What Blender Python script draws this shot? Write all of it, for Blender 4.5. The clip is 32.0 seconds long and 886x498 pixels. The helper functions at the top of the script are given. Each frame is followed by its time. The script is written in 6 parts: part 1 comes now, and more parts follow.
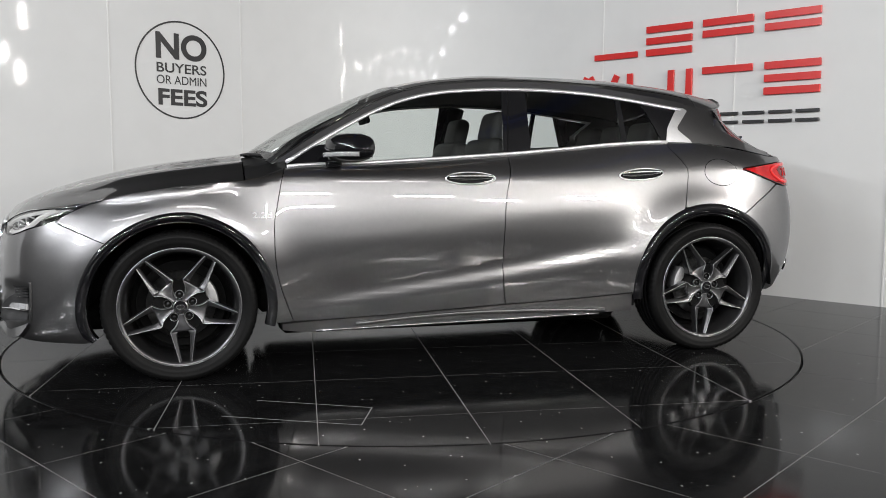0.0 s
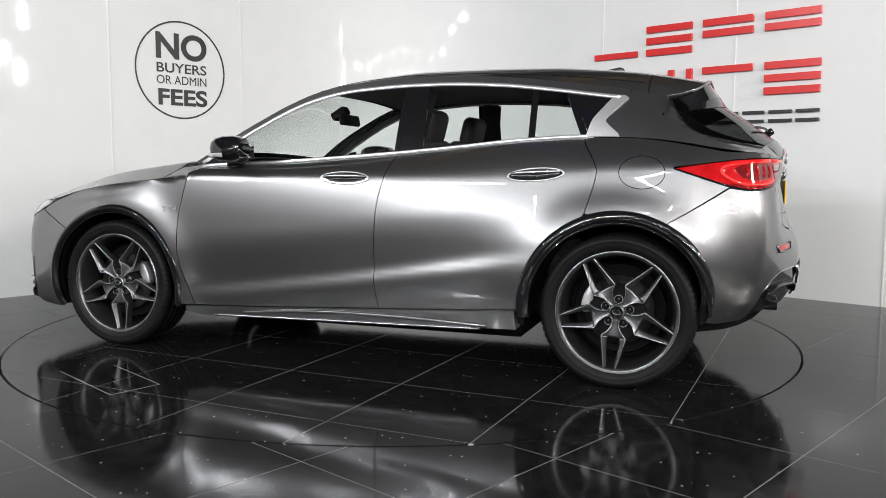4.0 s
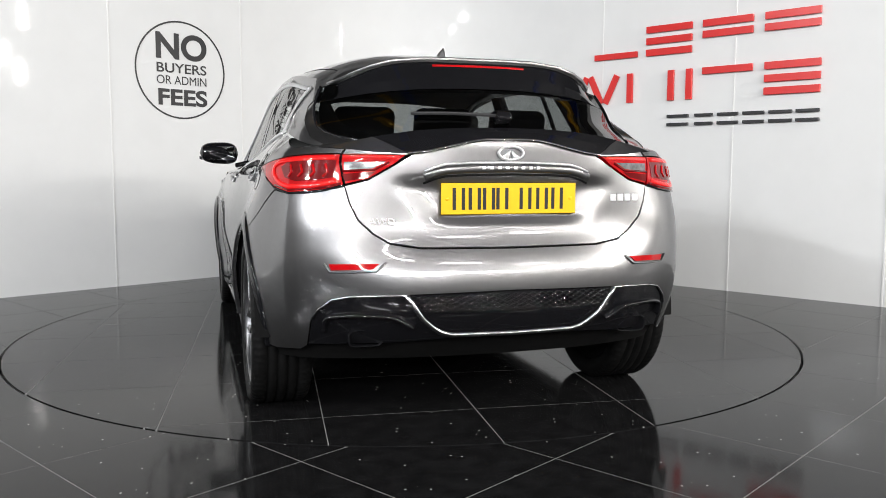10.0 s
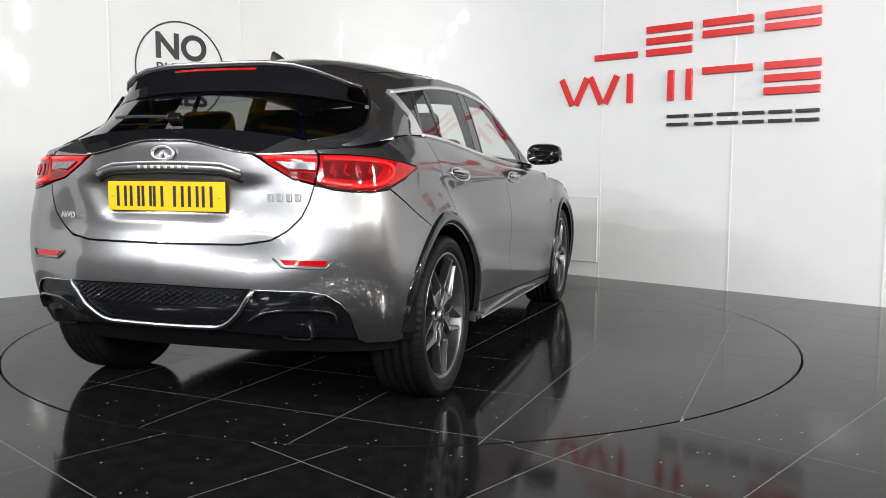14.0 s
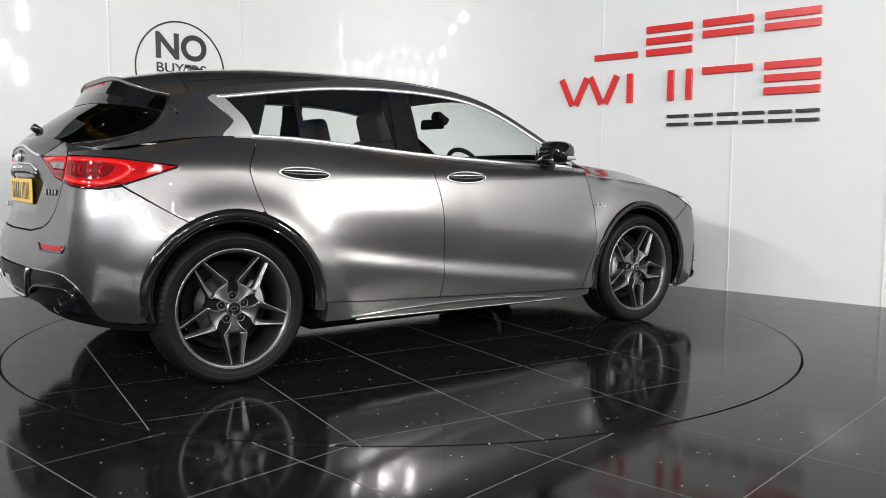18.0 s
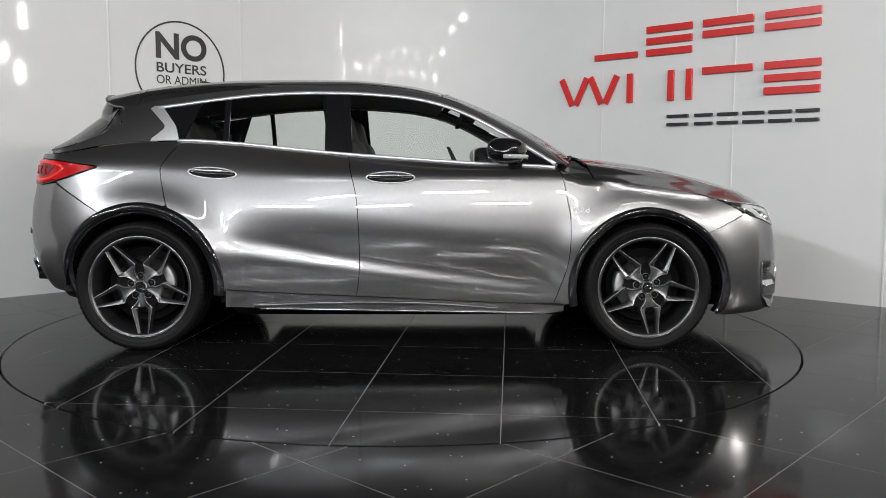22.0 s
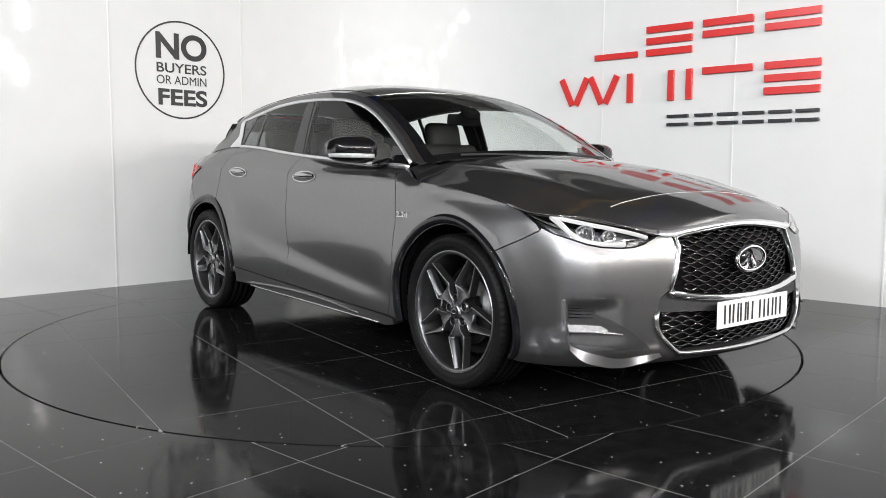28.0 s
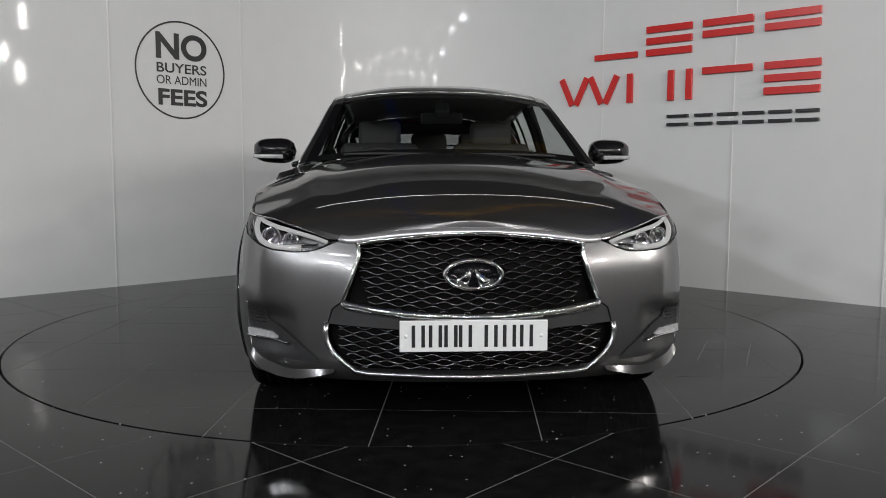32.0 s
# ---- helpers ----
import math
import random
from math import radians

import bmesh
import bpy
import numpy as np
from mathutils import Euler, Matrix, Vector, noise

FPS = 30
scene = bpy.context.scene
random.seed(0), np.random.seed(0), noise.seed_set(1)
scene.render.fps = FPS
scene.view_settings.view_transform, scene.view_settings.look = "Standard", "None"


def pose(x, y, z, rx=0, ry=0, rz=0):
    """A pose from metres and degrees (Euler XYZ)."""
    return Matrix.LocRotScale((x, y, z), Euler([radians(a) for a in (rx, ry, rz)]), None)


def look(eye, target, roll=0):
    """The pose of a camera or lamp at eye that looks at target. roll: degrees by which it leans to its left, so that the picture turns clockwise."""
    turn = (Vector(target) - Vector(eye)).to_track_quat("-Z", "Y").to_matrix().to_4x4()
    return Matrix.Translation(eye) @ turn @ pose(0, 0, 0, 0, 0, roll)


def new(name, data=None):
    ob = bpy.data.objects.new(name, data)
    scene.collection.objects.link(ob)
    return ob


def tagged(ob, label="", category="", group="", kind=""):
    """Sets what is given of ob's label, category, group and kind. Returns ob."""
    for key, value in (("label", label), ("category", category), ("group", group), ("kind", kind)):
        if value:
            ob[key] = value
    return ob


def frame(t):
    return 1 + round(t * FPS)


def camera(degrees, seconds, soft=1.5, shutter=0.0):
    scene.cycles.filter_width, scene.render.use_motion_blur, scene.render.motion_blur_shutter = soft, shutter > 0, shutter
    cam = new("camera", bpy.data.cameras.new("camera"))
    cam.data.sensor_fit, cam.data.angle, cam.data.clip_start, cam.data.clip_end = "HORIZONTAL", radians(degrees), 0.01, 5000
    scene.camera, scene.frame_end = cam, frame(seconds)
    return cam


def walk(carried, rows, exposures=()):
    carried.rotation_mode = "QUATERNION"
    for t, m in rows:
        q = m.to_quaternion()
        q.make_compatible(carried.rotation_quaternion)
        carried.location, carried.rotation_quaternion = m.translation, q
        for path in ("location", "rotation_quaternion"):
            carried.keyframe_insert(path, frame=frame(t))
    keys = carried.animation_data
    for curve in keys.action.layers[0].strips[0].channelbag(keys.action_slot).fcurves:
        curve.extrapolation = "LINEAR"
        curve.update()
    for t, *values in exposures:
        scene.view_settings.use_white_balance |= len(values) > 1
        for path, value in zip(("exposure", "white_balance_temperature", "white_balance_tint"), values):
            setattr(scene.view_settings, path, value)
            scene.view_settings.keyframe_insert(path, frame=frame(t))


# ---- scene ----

# ------------------------------------------------------------------ camera
# The turntable's centre is the origin; the camera stands still on the floor before it.
cam = camera(56.43, 32.0, soft=0.9)
EYE = Vector((0.0, -5.0513, 0.9647))
AIM = EYE + Vector((0.04143, 0.99455, -0.09563)) * 5.0
EXPOSURES = [(0, 0.08), (1, 0.16), (2, 0.27), (6, 0.53), (7, 0.56), (9, 0.33), (10, 0.53), (12, 0.53), (14, 0.59), (17, 0.72), (18, 0.46), (19, 0.17), (20, -0.05), (21, -0.16), (22, 0.0), (24, -0.01), (25, -0.02), (28, 0.61), (29, 0.26), (30, 0.03), (31, -0.16), (32, -0.43)]
walk(cam, [(0.0, look(EYE, AIM, 0.18)), (32.0, look(EYE, AIM, 0.18))], EXPOSURES)

TABLE_R = 2.238          # radius of the turntable
CAR_OFF = (-0.0535, 0.1805)   # the car's middle, off the turntable's centre


def table_angle(t):
    """The turntable's turn in degrees: a steady motor with a slight drift."""
    drift = (0.0, 0.7, 0.46, 0.09, -0.24, -0.17, -0.52, -0.07, 0.0)
    k = min(int(t / 4.0), 7)
    f = t / 4.0 - k
    f = f * f * (3 - 2 * f)
    t = t - 0.07 * max(0.0, min(1.0, (t - 31.5) / 0.5))
    return 192.758 - 8.8173 * t + drift[k] * (1 - f) + drift[k + 1] * f


# ------------------------------------------------------------------ world and light
world = bpy.data.worlds.new("world")
scene.world = world
world.use_nodes = True
world.node_tree.nodes["Background"].inputs[0].default_value = (0.02, 0.02, 0.022, 1)
world.node_tree.nodes["Background"].inputs[1].default_value = 0.3

CEIL = 4.6
WALL_L0, WALL_LE = Vector((-2.4775, 1.6975, 0)), Vector((math.cos(radians(42.5)), math.sin(radians(42.5)), 0))
WALL_R0, WALL_RE = Vector((2.4386, 1.5586, 0)), Vector((math.sqrt(0.5), -math.sqrt(0.5), 0))


def area_lamp(name, at, target, sx, sy, power, colour=(1.0, 0.985, 0.975)):
    d = bpy.data.lights.new(name, "AREA")
    d.shape, d.size, d.size_y, d.energy, d.color = "RECTANGLE", sx, sy, power, colour
    o = new(name, d)
    o.matrix_world = look(at, target)
    return o


COOL, WARM = (0.95, 0.97, 1.0), (1.0, 0.965, 0.92)
# rows of short battens over the dark hall on the camera's side
for y, z, power, spots in ((-7.2, 4.3, 20, (-4.4, -2.0, 0.4, 2.8, 5.2)), (-11.6, 4.2, 66, (-5.2, -2.5, 0.2, 2.9, 5.6)), (-15.6, 4.1, 130, (-4.6, -1.6, 1.4, 4.4))):
    for x in spots:
        area_lamp("batten_light", (x, y, z), (x * 0.4, 0, 0.8), 1.3, 0.09, power, COOL if x < -1 else (1.0, 0.98, 0.965))
# lamps low on the hall's side walls
for x, y, z, sx, sy, power in ((6.9, -4.2, 2.83, 0.12, 0.42, 72), (6.9, -4.5, 3.2, 0.10, 0.36, 62), (6.9, -4.1, 3.9, 0.10, 0.45, 70), (6.8, -7.0, 3.5, 0.9, 0.10, 85), (6.8, -10.5, 3.8, 0.9, 0.10, 85), (-6.8, -4.6, 4.4, 0.9, 0.10, 95), (-6.8, -6.8, 4.4, 0.9, 0.10, 110), (-6.8, -9.6, 4.2, 0.9, 0.10, 110), (-6.8, -13.0, 3.8, 0.9, 0.10, 110)):
    area_lamp("batten_light", (x, y, z), (0, 0, 0.8), sx, sy, power, COOL if x < 0 else WARM)

# ------------------------------------------------------------------ materials


def material(name, base, rough=0.5, metal=0.0, coat=0.0, coat_rough=0.03, ior=1.5, grain=0.0, scale=40.0, bump=0.0, rough_var=0.0, second=None, spec=0.5):
    """A principled material with colour and gloss that vary at two scales."""
    m = bpy.data.materials.new(name)
    m.use_nodes = True
    n, l = m.node_tree.nodes, m.node_tree.links
    b = n["Principled BSDF"]
    b.inputs["Base Color"].default_value = (*base, 1)
    b.inputs["Roughness"].default_value = rough
    b.inputs["Metallic"].default_value = metal
    b.inputs["Coat Weight"].default_value = coat
    b.inputs["Coat Roughness"].default_value = coat_rough
    b.inputs["IOR"].default_value = ior
    b.inputs["Specular IOR Level"].default_value = spec
    tc = n.new("ShaderNodeTexCoord")
    if grain or second:
        fine, wide, mix, add = n.new("ShaderNodeTexNoise"), n.new("ShaderNodeTexNoise"), n.new("ShaderNodeMix"), n.new("ShaderNodeMath")
        fine.inputs["Scale"].default_value, wide.inputs["Scale"].default_value = scale, scale / 14
        fine.inputs["Detail"].default_value = 4
        add.operation = "ADD"
        mix.data_type = "RGBA"
        l.new(tc.outputs["Object"], fine.inputs["Vector"])
        l.new(tc.outputs["Object"], wide.inputs["Vector"])
        l.new(fine.outputs["Fac"], add.inputs[0])
        l.new(wide.outputs["Fac"], add.inputs[1])
        ramp = n.new("ShaderNodeMapRange")
        ramp.inputs["From Min"].default_value, ramp.inputs["From Max"].default_value = 0.7, 1.3
        l.new(add.outputs[0], ramp.inputs["Value"])
        l.new(ramp.outputs["Result"], mix.inputs["Factor"])
        lo = [c * (1 - grain) for c in base]
        hi = second or [min(1, c * (1 + grain)) for c in base]
        mix.inputs["A"].default_value, mix.inputs["B"].default_value = (*lo, 1), (*hi, 1)
        l.new(mix.outputs["Result"], b.inputs["Base Color"])
        if rough_var:
            rr = n.new("ShaderNodeMapRange")
            rr.inputs["To Min"].default_value, rr.inputs["To Max"].default_value = max(0, rough - rough_var), rough + rough_var
            l.new(wide.outputs["Fac"], rr.inputs["Value"])
            l.new(rr.outputs["Result"], b.inputs["Roughness"])
        if bump:
            bp = n.new("ShaderNodeBump")
            bp.inputs["Strength"].default_value, bp.inputs["Distance"].default_value = bump, 0.002
            l.new(fine.outputs["Fac"], bp.inputs["Height"])
            l.new(bp.outputs["Normal"], b.inputs["Normal"])
    return m


def granite():
    """Polished black granite with fine grey grain and white flecks."""
    m = material("black_granite", (0.009, 0.009, 0.0093), 0.09, grain=0.5, scale=160, rough_var=0.03, ior=1.22)
    n, l = m.node_tree.nodes, m.node_tree.links
    b = n["Principled BSDF"]
    tc = n.new("ShaderNodeTexCoord")
    v = n.new("ShaderNodeTexVoronoi")
    v.inputs["Scale"].default_value = 26
    less = n.new("ShaderNodeMath")
    less.operation = "LESS_THAN"
    less.inputs[1].default_value = 0.10
    rare = n.new("ShaderNodeMath")
    rare.operation = "GREATER_THAN"
    rare.inputs[1].default_value = 0.88
    sep = n.new("ShaderNodeSeparateColor")
    both = n.new("ShaderNodeMath")
    both.operation = "MULTIPLY"
    mix = n.new("ShaderNodeMix")
    mix.data_type = "RGBA"
    mix.inputs["B"].default_value = (0.42, 0.42, 0.4, 1)
    old = b.inputs["Base Color"].links[0].from_socket
    l.new(tc.outputs["Object"], v.inputs["Vector"])
    l.new(v.outputs["Distance"], less.inputs[0])
    l.new(v.outputs["Color"], sep.inputs[0])
    l.new(sep.outputs[0], rare.inputs[0])
    l.new(less.outputs[0], both.inputs[0])
    l.new(rare.outputs[0], both.inputs[1])
    l.new(both.outputs[0], mix.inputs["Factor"])
    l.new(old, mix.inputs["A"])
    l.new(mix.outputs["Result"], b.inputs["Base Color"])
    return m


def glass(name, tint=(0.9, 0.93, 0.92), rough=0.0):
    """A thin pane: clear straight through, with a mirror's gloss on top."""
    m = bpy.data.materials.new(name)
    m.use_nodes = True
    n, l = m.node_tree.nodes, m.node_tree.links
    n.remove(n["Principled BSDF"])
    tr, gl, mix, fr = n.new("ShaderNodeBsdfTransparent"), n.new("ShaderNodeBsdfGlossy"), n.new("ShaderNodeMixShader"), n.new("ShaderNodeLayerWeight")
    tr.inputs[0].default_value = (*tint, 1)
    gl.inputs["Roughness"].default_value = rough
    fr.inputs["Blend"].default_value = 0.5
    p5, ma = n.new("ShaderNodeMath"), n.new("ShaderNodeMath")
    p5.operation, ma.operation = "POWER", "MULTIPLY_ADD"
    p5.inputs[1].default_value = 5.0
    ma.inputs[1].default_value, ma.inputs[2].default_value = 0.9, 0.04
    l.new(fr.outputs["Facing"], p5.inputs[0])
    l.new(p5.outputs[0], ma.inputs[0])
    l.new(ma.outputs[0], mix.inputs[0])
    l.new(tr.outputs[0], mix.inputs[1])
    l.new(gl.outputs[0], mix.inputs[2])
    l.new(mix.outputs[0], n["Material Output"].inputs[0])
    return m


def glow(name, colour, strength):
    m = material(name, tuple(0.3 * k for k in colour), 0.12, coat=0.4, spec=0.3)
    b = m.node_tree.nodes["Principled BSDF"]
    b.inputs["Emission Color"].default_value = (*colour, 1)
    b.inputs["Emission Strength"].default_value = strength
    return m


GRANITE = granite()
GROUT = material("grout", (0.25, 0.25, 0.245), 0.8, grain=0.25, scale=60)
PIT = material("dark_steel", (0.012, 0.012, 0.012), 0.6, grain=0.2)
WALL = material("white_wall_laminate", (0.72, 0.725, 0.72), 0.045, grain=0.02, scale=5, rough_var=0.015, spec=0.05)
SEAM = material("white_joint_strip", (0.72, 0.72, 0.71), 0.4, grain=0.03)
RED = material("red_acrylic", (0.62, 0.02, 0.018), 0.3, grain=0.06, scale=8)
BLACKV = material("black_vinyl", (0.018, 0.018, 0.02), 0.35, grain=0.1, scale=30)
ROOF = material("roof_sheet", (0.09, 0.09, 0.092), 0.7, grain=0.3, scale=3)
HALL = material("hall_wall", (0.20, 0.20, 0.196), 0.6, grain=0.1, scale=2)
BEAMBLUE = material("blue_steel_paint", (0.015, 0.05, 0.32), 0.5, grain=0.1, scale=6)
BEAMYELLOW = material("yellow_steel_paint", (0.62, 0.36, 0.03), 0.5, grain=0.1, scale=6)
PAINT = material("grey_metallic_paint", (0.192, 0.190, 0.192), 0.29, 0.92, 1.0, 0.01, grain=0.035, scale=700)
PAINT.node_tree.nodes["Principled BSDF"].inputs["Coat IOR"].default_value = 1.6
# metal flakes darken towards grazing views
PAINT.node_tree.nodes["Principled BSDF"].inputs["Specular Tint"].default_value = (0.32, 0.32, 0.33, 1)
GLOSSBLACK = material("gloss_black", (0.006, 0.006, 0.007), 0.04, coat=0.1, grain=0.1, scale=20)
MATTBLACK = material("matt_black_plastic", (0.015, 0.015, 0.016), 0.55, grain=0.25, scale=300, bump=0.15)
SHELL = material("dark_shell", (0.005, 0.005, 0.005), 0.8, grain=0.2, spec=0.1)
CHROME = material("chrome", (0.82, 0.82, 0.83), 0.07, 1.0, grain=0.03, scale=30)
BRIGHT = material("brushed_bright_trim", (0.80, 0.80, 0.81), 0.36, 0.85, grain=0.05, scale=60)
DARKCHROME = material("dark_chrome", (0.13, 0.13, 0.135), 0.2, 1.0, grain=0.1, scale=80)
SATIN = material("satin_chrome", (0.62, 0.62, 0.63), 0.24, 1.0, grain=0.05, scale=30)
LAMPBOWL = material("lamp_bowl", (0.34, 0.34, 0.35), 0.25, 0.9, grain=0.15, scale=60)
ALLOY = material("dark_alloy", (0.125, 0.125, 0.129), 0.33, 0.9, 0.6, grain=0.12, scale=120)
DARKALLOY = material("shadow_alloy", (0.040, 0.040, 0.042), 0.36, 0.85, grain=0.15, scale=120)
ALLOYCUT = material("bright_machined_alloy", (0.40, 0.40, 0.41), 0.32, 1.0, 0.3, grain=0.08, scale=200)
RUBBER = material("tyre_rubber", (0.006, 0.006, 0.006), 0.48, grain=0.3, scale=120, bump=0.2, spec=0.12)
BRAKE = material("brake_steel", (0.10, 0.10, 0.098), 0.4, 1.0, grain=0.3, scale=90)
CALIPER = material("caliper_silver", (0.5, 0.5, 0.5), 0.4, 0.6, grain=0.15)
REDLENS = material("red_lens", (0.38, 0.004, 0.006), 0.06, coat=0.25, grain=0.25, scale=25, spec=0.2)
DARKLENS = material("dark_red_lens", (0.12, 0.002, 0.003), 0.06, coat=0.25, grain=0.25, scale=25, spec=0.3)
SMOKELENS = material("smoked_clear_lens", (0.16, 0.155, 0.16), 0.12, 0.3, 0.6, grain=0.5, scale=60)
WHITELENS = material("clear_ribbed_lens", (0.55, 0.55, 0.56), 0.1, 0.4, 1.0, grain=0.3, scale=80)
YELLOW = material("yellow_plate", (0.78, 0.47, 0.012), 0.3, grain=0.04, scale=30)
PLATEWHITE = material("white_plate", (0.76, 0.77, 0.77), 0.3, grain=0.03, scale=30)
SEATCLOTH = material("dark_upholstery", (0.018, 0.0175, 0.017), 0.7, grain=0.3, scale=200, bump=0.3)
TRIM = material("grey_headlining", (0.22, 0.21, 0.2), 0.8, grain=0.15, scale=200)
GLASS = glass("clear_glass", (0.90, 0.93, 0.915))
REARGLASS = glass("tinted_glass", (0.24, 0.25, 0.25))
LAMPGLASS = glass("lamp_glass", (0.95, 0.95, 0.95))
DAYLAMP = glow("daytime_lamp", (1, 1, 1), 0.30)
BULB = glow("red_tail_light", (1.0, 0.02, 0.02), 0.40)

# ------------------------------------------------------------------ mesh tools


def mesh_of(bm, name, smooth=True):
    me = bpy.data.meshes.new(name)
    bm.to_mesh(me)
    bm.free()
    for p in me.polygons:
        p.use_smooth = smooth
    return me


def part(name, bm, mat, parent, label="", smooth=False):
    """One mesh object under a thing or a part."""
    ob = new(name, mesh_of(bm, name, smooth))
    ob.data.materials.append(mat)
    ob.parent = parent
    if label:
        ob["label"] = label
    return ob


def box(bm, sx, sy, sz, m=Matrix(), bevel=0.0, seg=2):
    r = bmesh.ops.create_cube(bm, size=1.0)
    vs = r["verts"]
    bmesh.ops.scale(bm, vec=(sx, sy, sz), verts=vs)
    if bevel:
        es = list({e for v in vs for e in v.link_edges})
        vs = list({v for f in bmesh.ops.bevel(bm, geom=es, offset=bevel, segments=seg, affect="EDGES", profile=0.5)["faces"] for v in f.verts} | {v for v in vs if v.is_valid})
    bmesh.ops.transform(bm, matrix=m, verts=vs)
    return bm


def lathe(bm, profile, n=64, axis="Y", m=Matrix(), closed=False):
    """Turns a profile of (radius, height) pairs about an axis."""
    rings = []
    for k in range(n):
        a = 2 * math.pi * k / n
        c, s = math.cos(a), math.sin(a)
        rings.append([bm.verts.new(m @ (Vector((r * c, h, r * s)) if axis == "Y" else Vector((r * c, r * s, h)))) for r, h in profile])
    cnt = len(profile)
    for k in range(n):
        a, b = rings[k], rings[(k + 1) % n]
        for j in range(cnt if closed else cnt - 1):
            q = (a[j], a[(j + 1) % cnt], b[(j + 1) % cnt], b[j])
            try:
                bm.faces.new(q)
            except ValueError:
                pass
    bmesh.ops.recalc_face_normals(bm, faces=bm.faces)
    return bm


def plate(bm, pts, z0, z1, m=Matrix()):
    """A flat prism over an outline of (x, y) points."""
    lo = [bm.verts.new(m @ Vector((x, y, z0))) for x, y in pts]
    hi = [bm.verts.new(m @ Vector((x, y, z1))) for x, y in pts]
    k = len(pts)
    bm.faces.new(hi)
    bm.faces.new(lo[::-1])
    for i in range(k):
        bm.faces.new((lo[i], lo[(i + 1) % k], hi[(i + 1) % k], hi[i]))
    return bm


def flip_out(bm):
    bmesh.ops.recalc_face_normals(bm, faces=bm.faces)
    return bm


# ------------------------------------------------------------------ the car's surfaces
# x forward, y to the car's left, z up, from the middle of the wheelbase on the floor.


def curve(keys):
    """A smooth curve through (x, y) keys that does not overshoot."""
    k = sorted(keys)
    X, Y = np.array([a for a, _ in k], float), np.array([b for _, b in k], float)
    h, d = np.diff(X), np.diff(Y) / np.diff(X)
    t = np.zeros(len(X))
    t[0], t[-1] = d[0], d[-1]
    for i in range(1, len(X) - 1):
        if d[i - 1] * d[i] > 0:
            w1, w2 = 2 * h[i] + h[i - 1], h[i] + 2 * h[i - 1]
            t[i] = (w1 + w2) / (w1 / d[i - 1] + w2 / d[i])

    def f(x):
        x = np.clip(np.asarray(x, float), X[0], X[-1])
        i = np.clip(np.searchsorted(X, x) - 1, 0, len(X) - 2)
        u = (x - X[i]) / h[i]
        return (2 * u**3 - 3 * u**2 + 1) * Y[i] + (u**3 - 2 * u**2 + u) * h[i] * t[i] + (-2 * u**3 + 3 * u**2) * Y[i + 1] + (u**3 - u**2) * h[i] * t[i + 1]
    return f


def step(a, b, x):
    u = np.clip((np.asarray(x, float) - a) / (b - a), 0, 1)
    return u * u * (3 - 2 * u)


# plan of the nose and of the tail at mid height, out to the half width 0.9
NOSE = [(1.2, 0.9), (1.45, 0.899), (1.65, 0.893), (1.82, 0.877), (1.94, 0.848), (2.03, 0.79), (2.095, 0.69), (2.145, 0.56), (2.187, 0.43), (2.215, 0.29), (2.233, 0.15), (2.24, 0.0)]
TAIL = [(-1.2, 0.9), (-1.45, 0.898), (-1.65, 0.888), (-1.8, 0.862), (-1.9, 0.819), (-1.975, 0.752), (-2.025, 0.655), (-2.065, 0.50), (-2.095, 0.36), (-2.113, 0.18), (-2.12, 0.0)]


def plan_curve(pts, sign):
    f = curve([(y, x) for x, y in pts])
    ys = np.concatenate([np.linspace(0.9, 0.8, 60), np.linspace(0.8, 0, 120)[1:]])
    # the flat flank is followed by x, the rounded end by y
    g = curve(pts if pts[0][0] < pts[-1][0] else pts[::-1])
    xs = np.linspace(pts[0][0], g_at(pts, 0.8), 80)
    P = [(x, float(g(x))) for x in xs] + [(float(f(y)), y) for y in np.linspace(0.8, 0, 140)[1:]]
    P = np.array(P)
    L = np.concatenate([[0], np.cumsum(np.hypot(*np.diff(P, axis=0).T))])
    return 1.2 * sign + sign * L, P[:, 0], P[:, 1]


def g_at(pts, y):
    for (x0, y0), (x1, y1) in zip(pts, pts[1:]):
        if y0 >= y >= y1:
            return x0 + (x1 - x0) * (y0 - y) / (y0 - y1)
    return pts[-1][0]


SF, XF, YF = plan_curve(NOSE, 1)
SR, XR, YR = plan_curve(TAIL, -1)
S_NOSE, S_TAIL = SF[-1], SR[-1]
S_ALL = np.concatenate([SR[::-1], [0], SF])
X_ALL = np.concatenate([XR[::-1], [0], XF])
Y_ALL = np.concatenate([YR[::-1], [0.9], YF]) / 0.9

TAIL_CORNER_X = curve([(0.2, -1.91), (0.30, -1.995), (0.40, -2.058), (0.48, -2.085), (0.56, -2.099), (0.66, -2.106), (0.75, -2.102), (0.85, -2.082), (0.95, -2.062), (1.06, -2.048), (1.10, -2.03)])
NOSE_X = curve([(0.10, 2.05), (0.18, 2.15), (0.22, 2.235), (0.30, 2.255), (0.44, 2.250), (0.60, 2.237), (0.70, 2.205), (0.75, 2.175), (0.82, 2.02), (0.9, 1.9)])
TAIL_X = curve([(0.2, -1.93), (0.30, -2.03), (0.40, -2.105), (0.48, -2.132), (0.54, -2.134), (0.60, -2.128), (0.65, -2.112), (0.70, -2.090), (0.75, -2.072), (0.80, -2.064), (0.90, -2.057), (1.0, -2.051), (1.06, -2.048), (1.10, -2.03)])
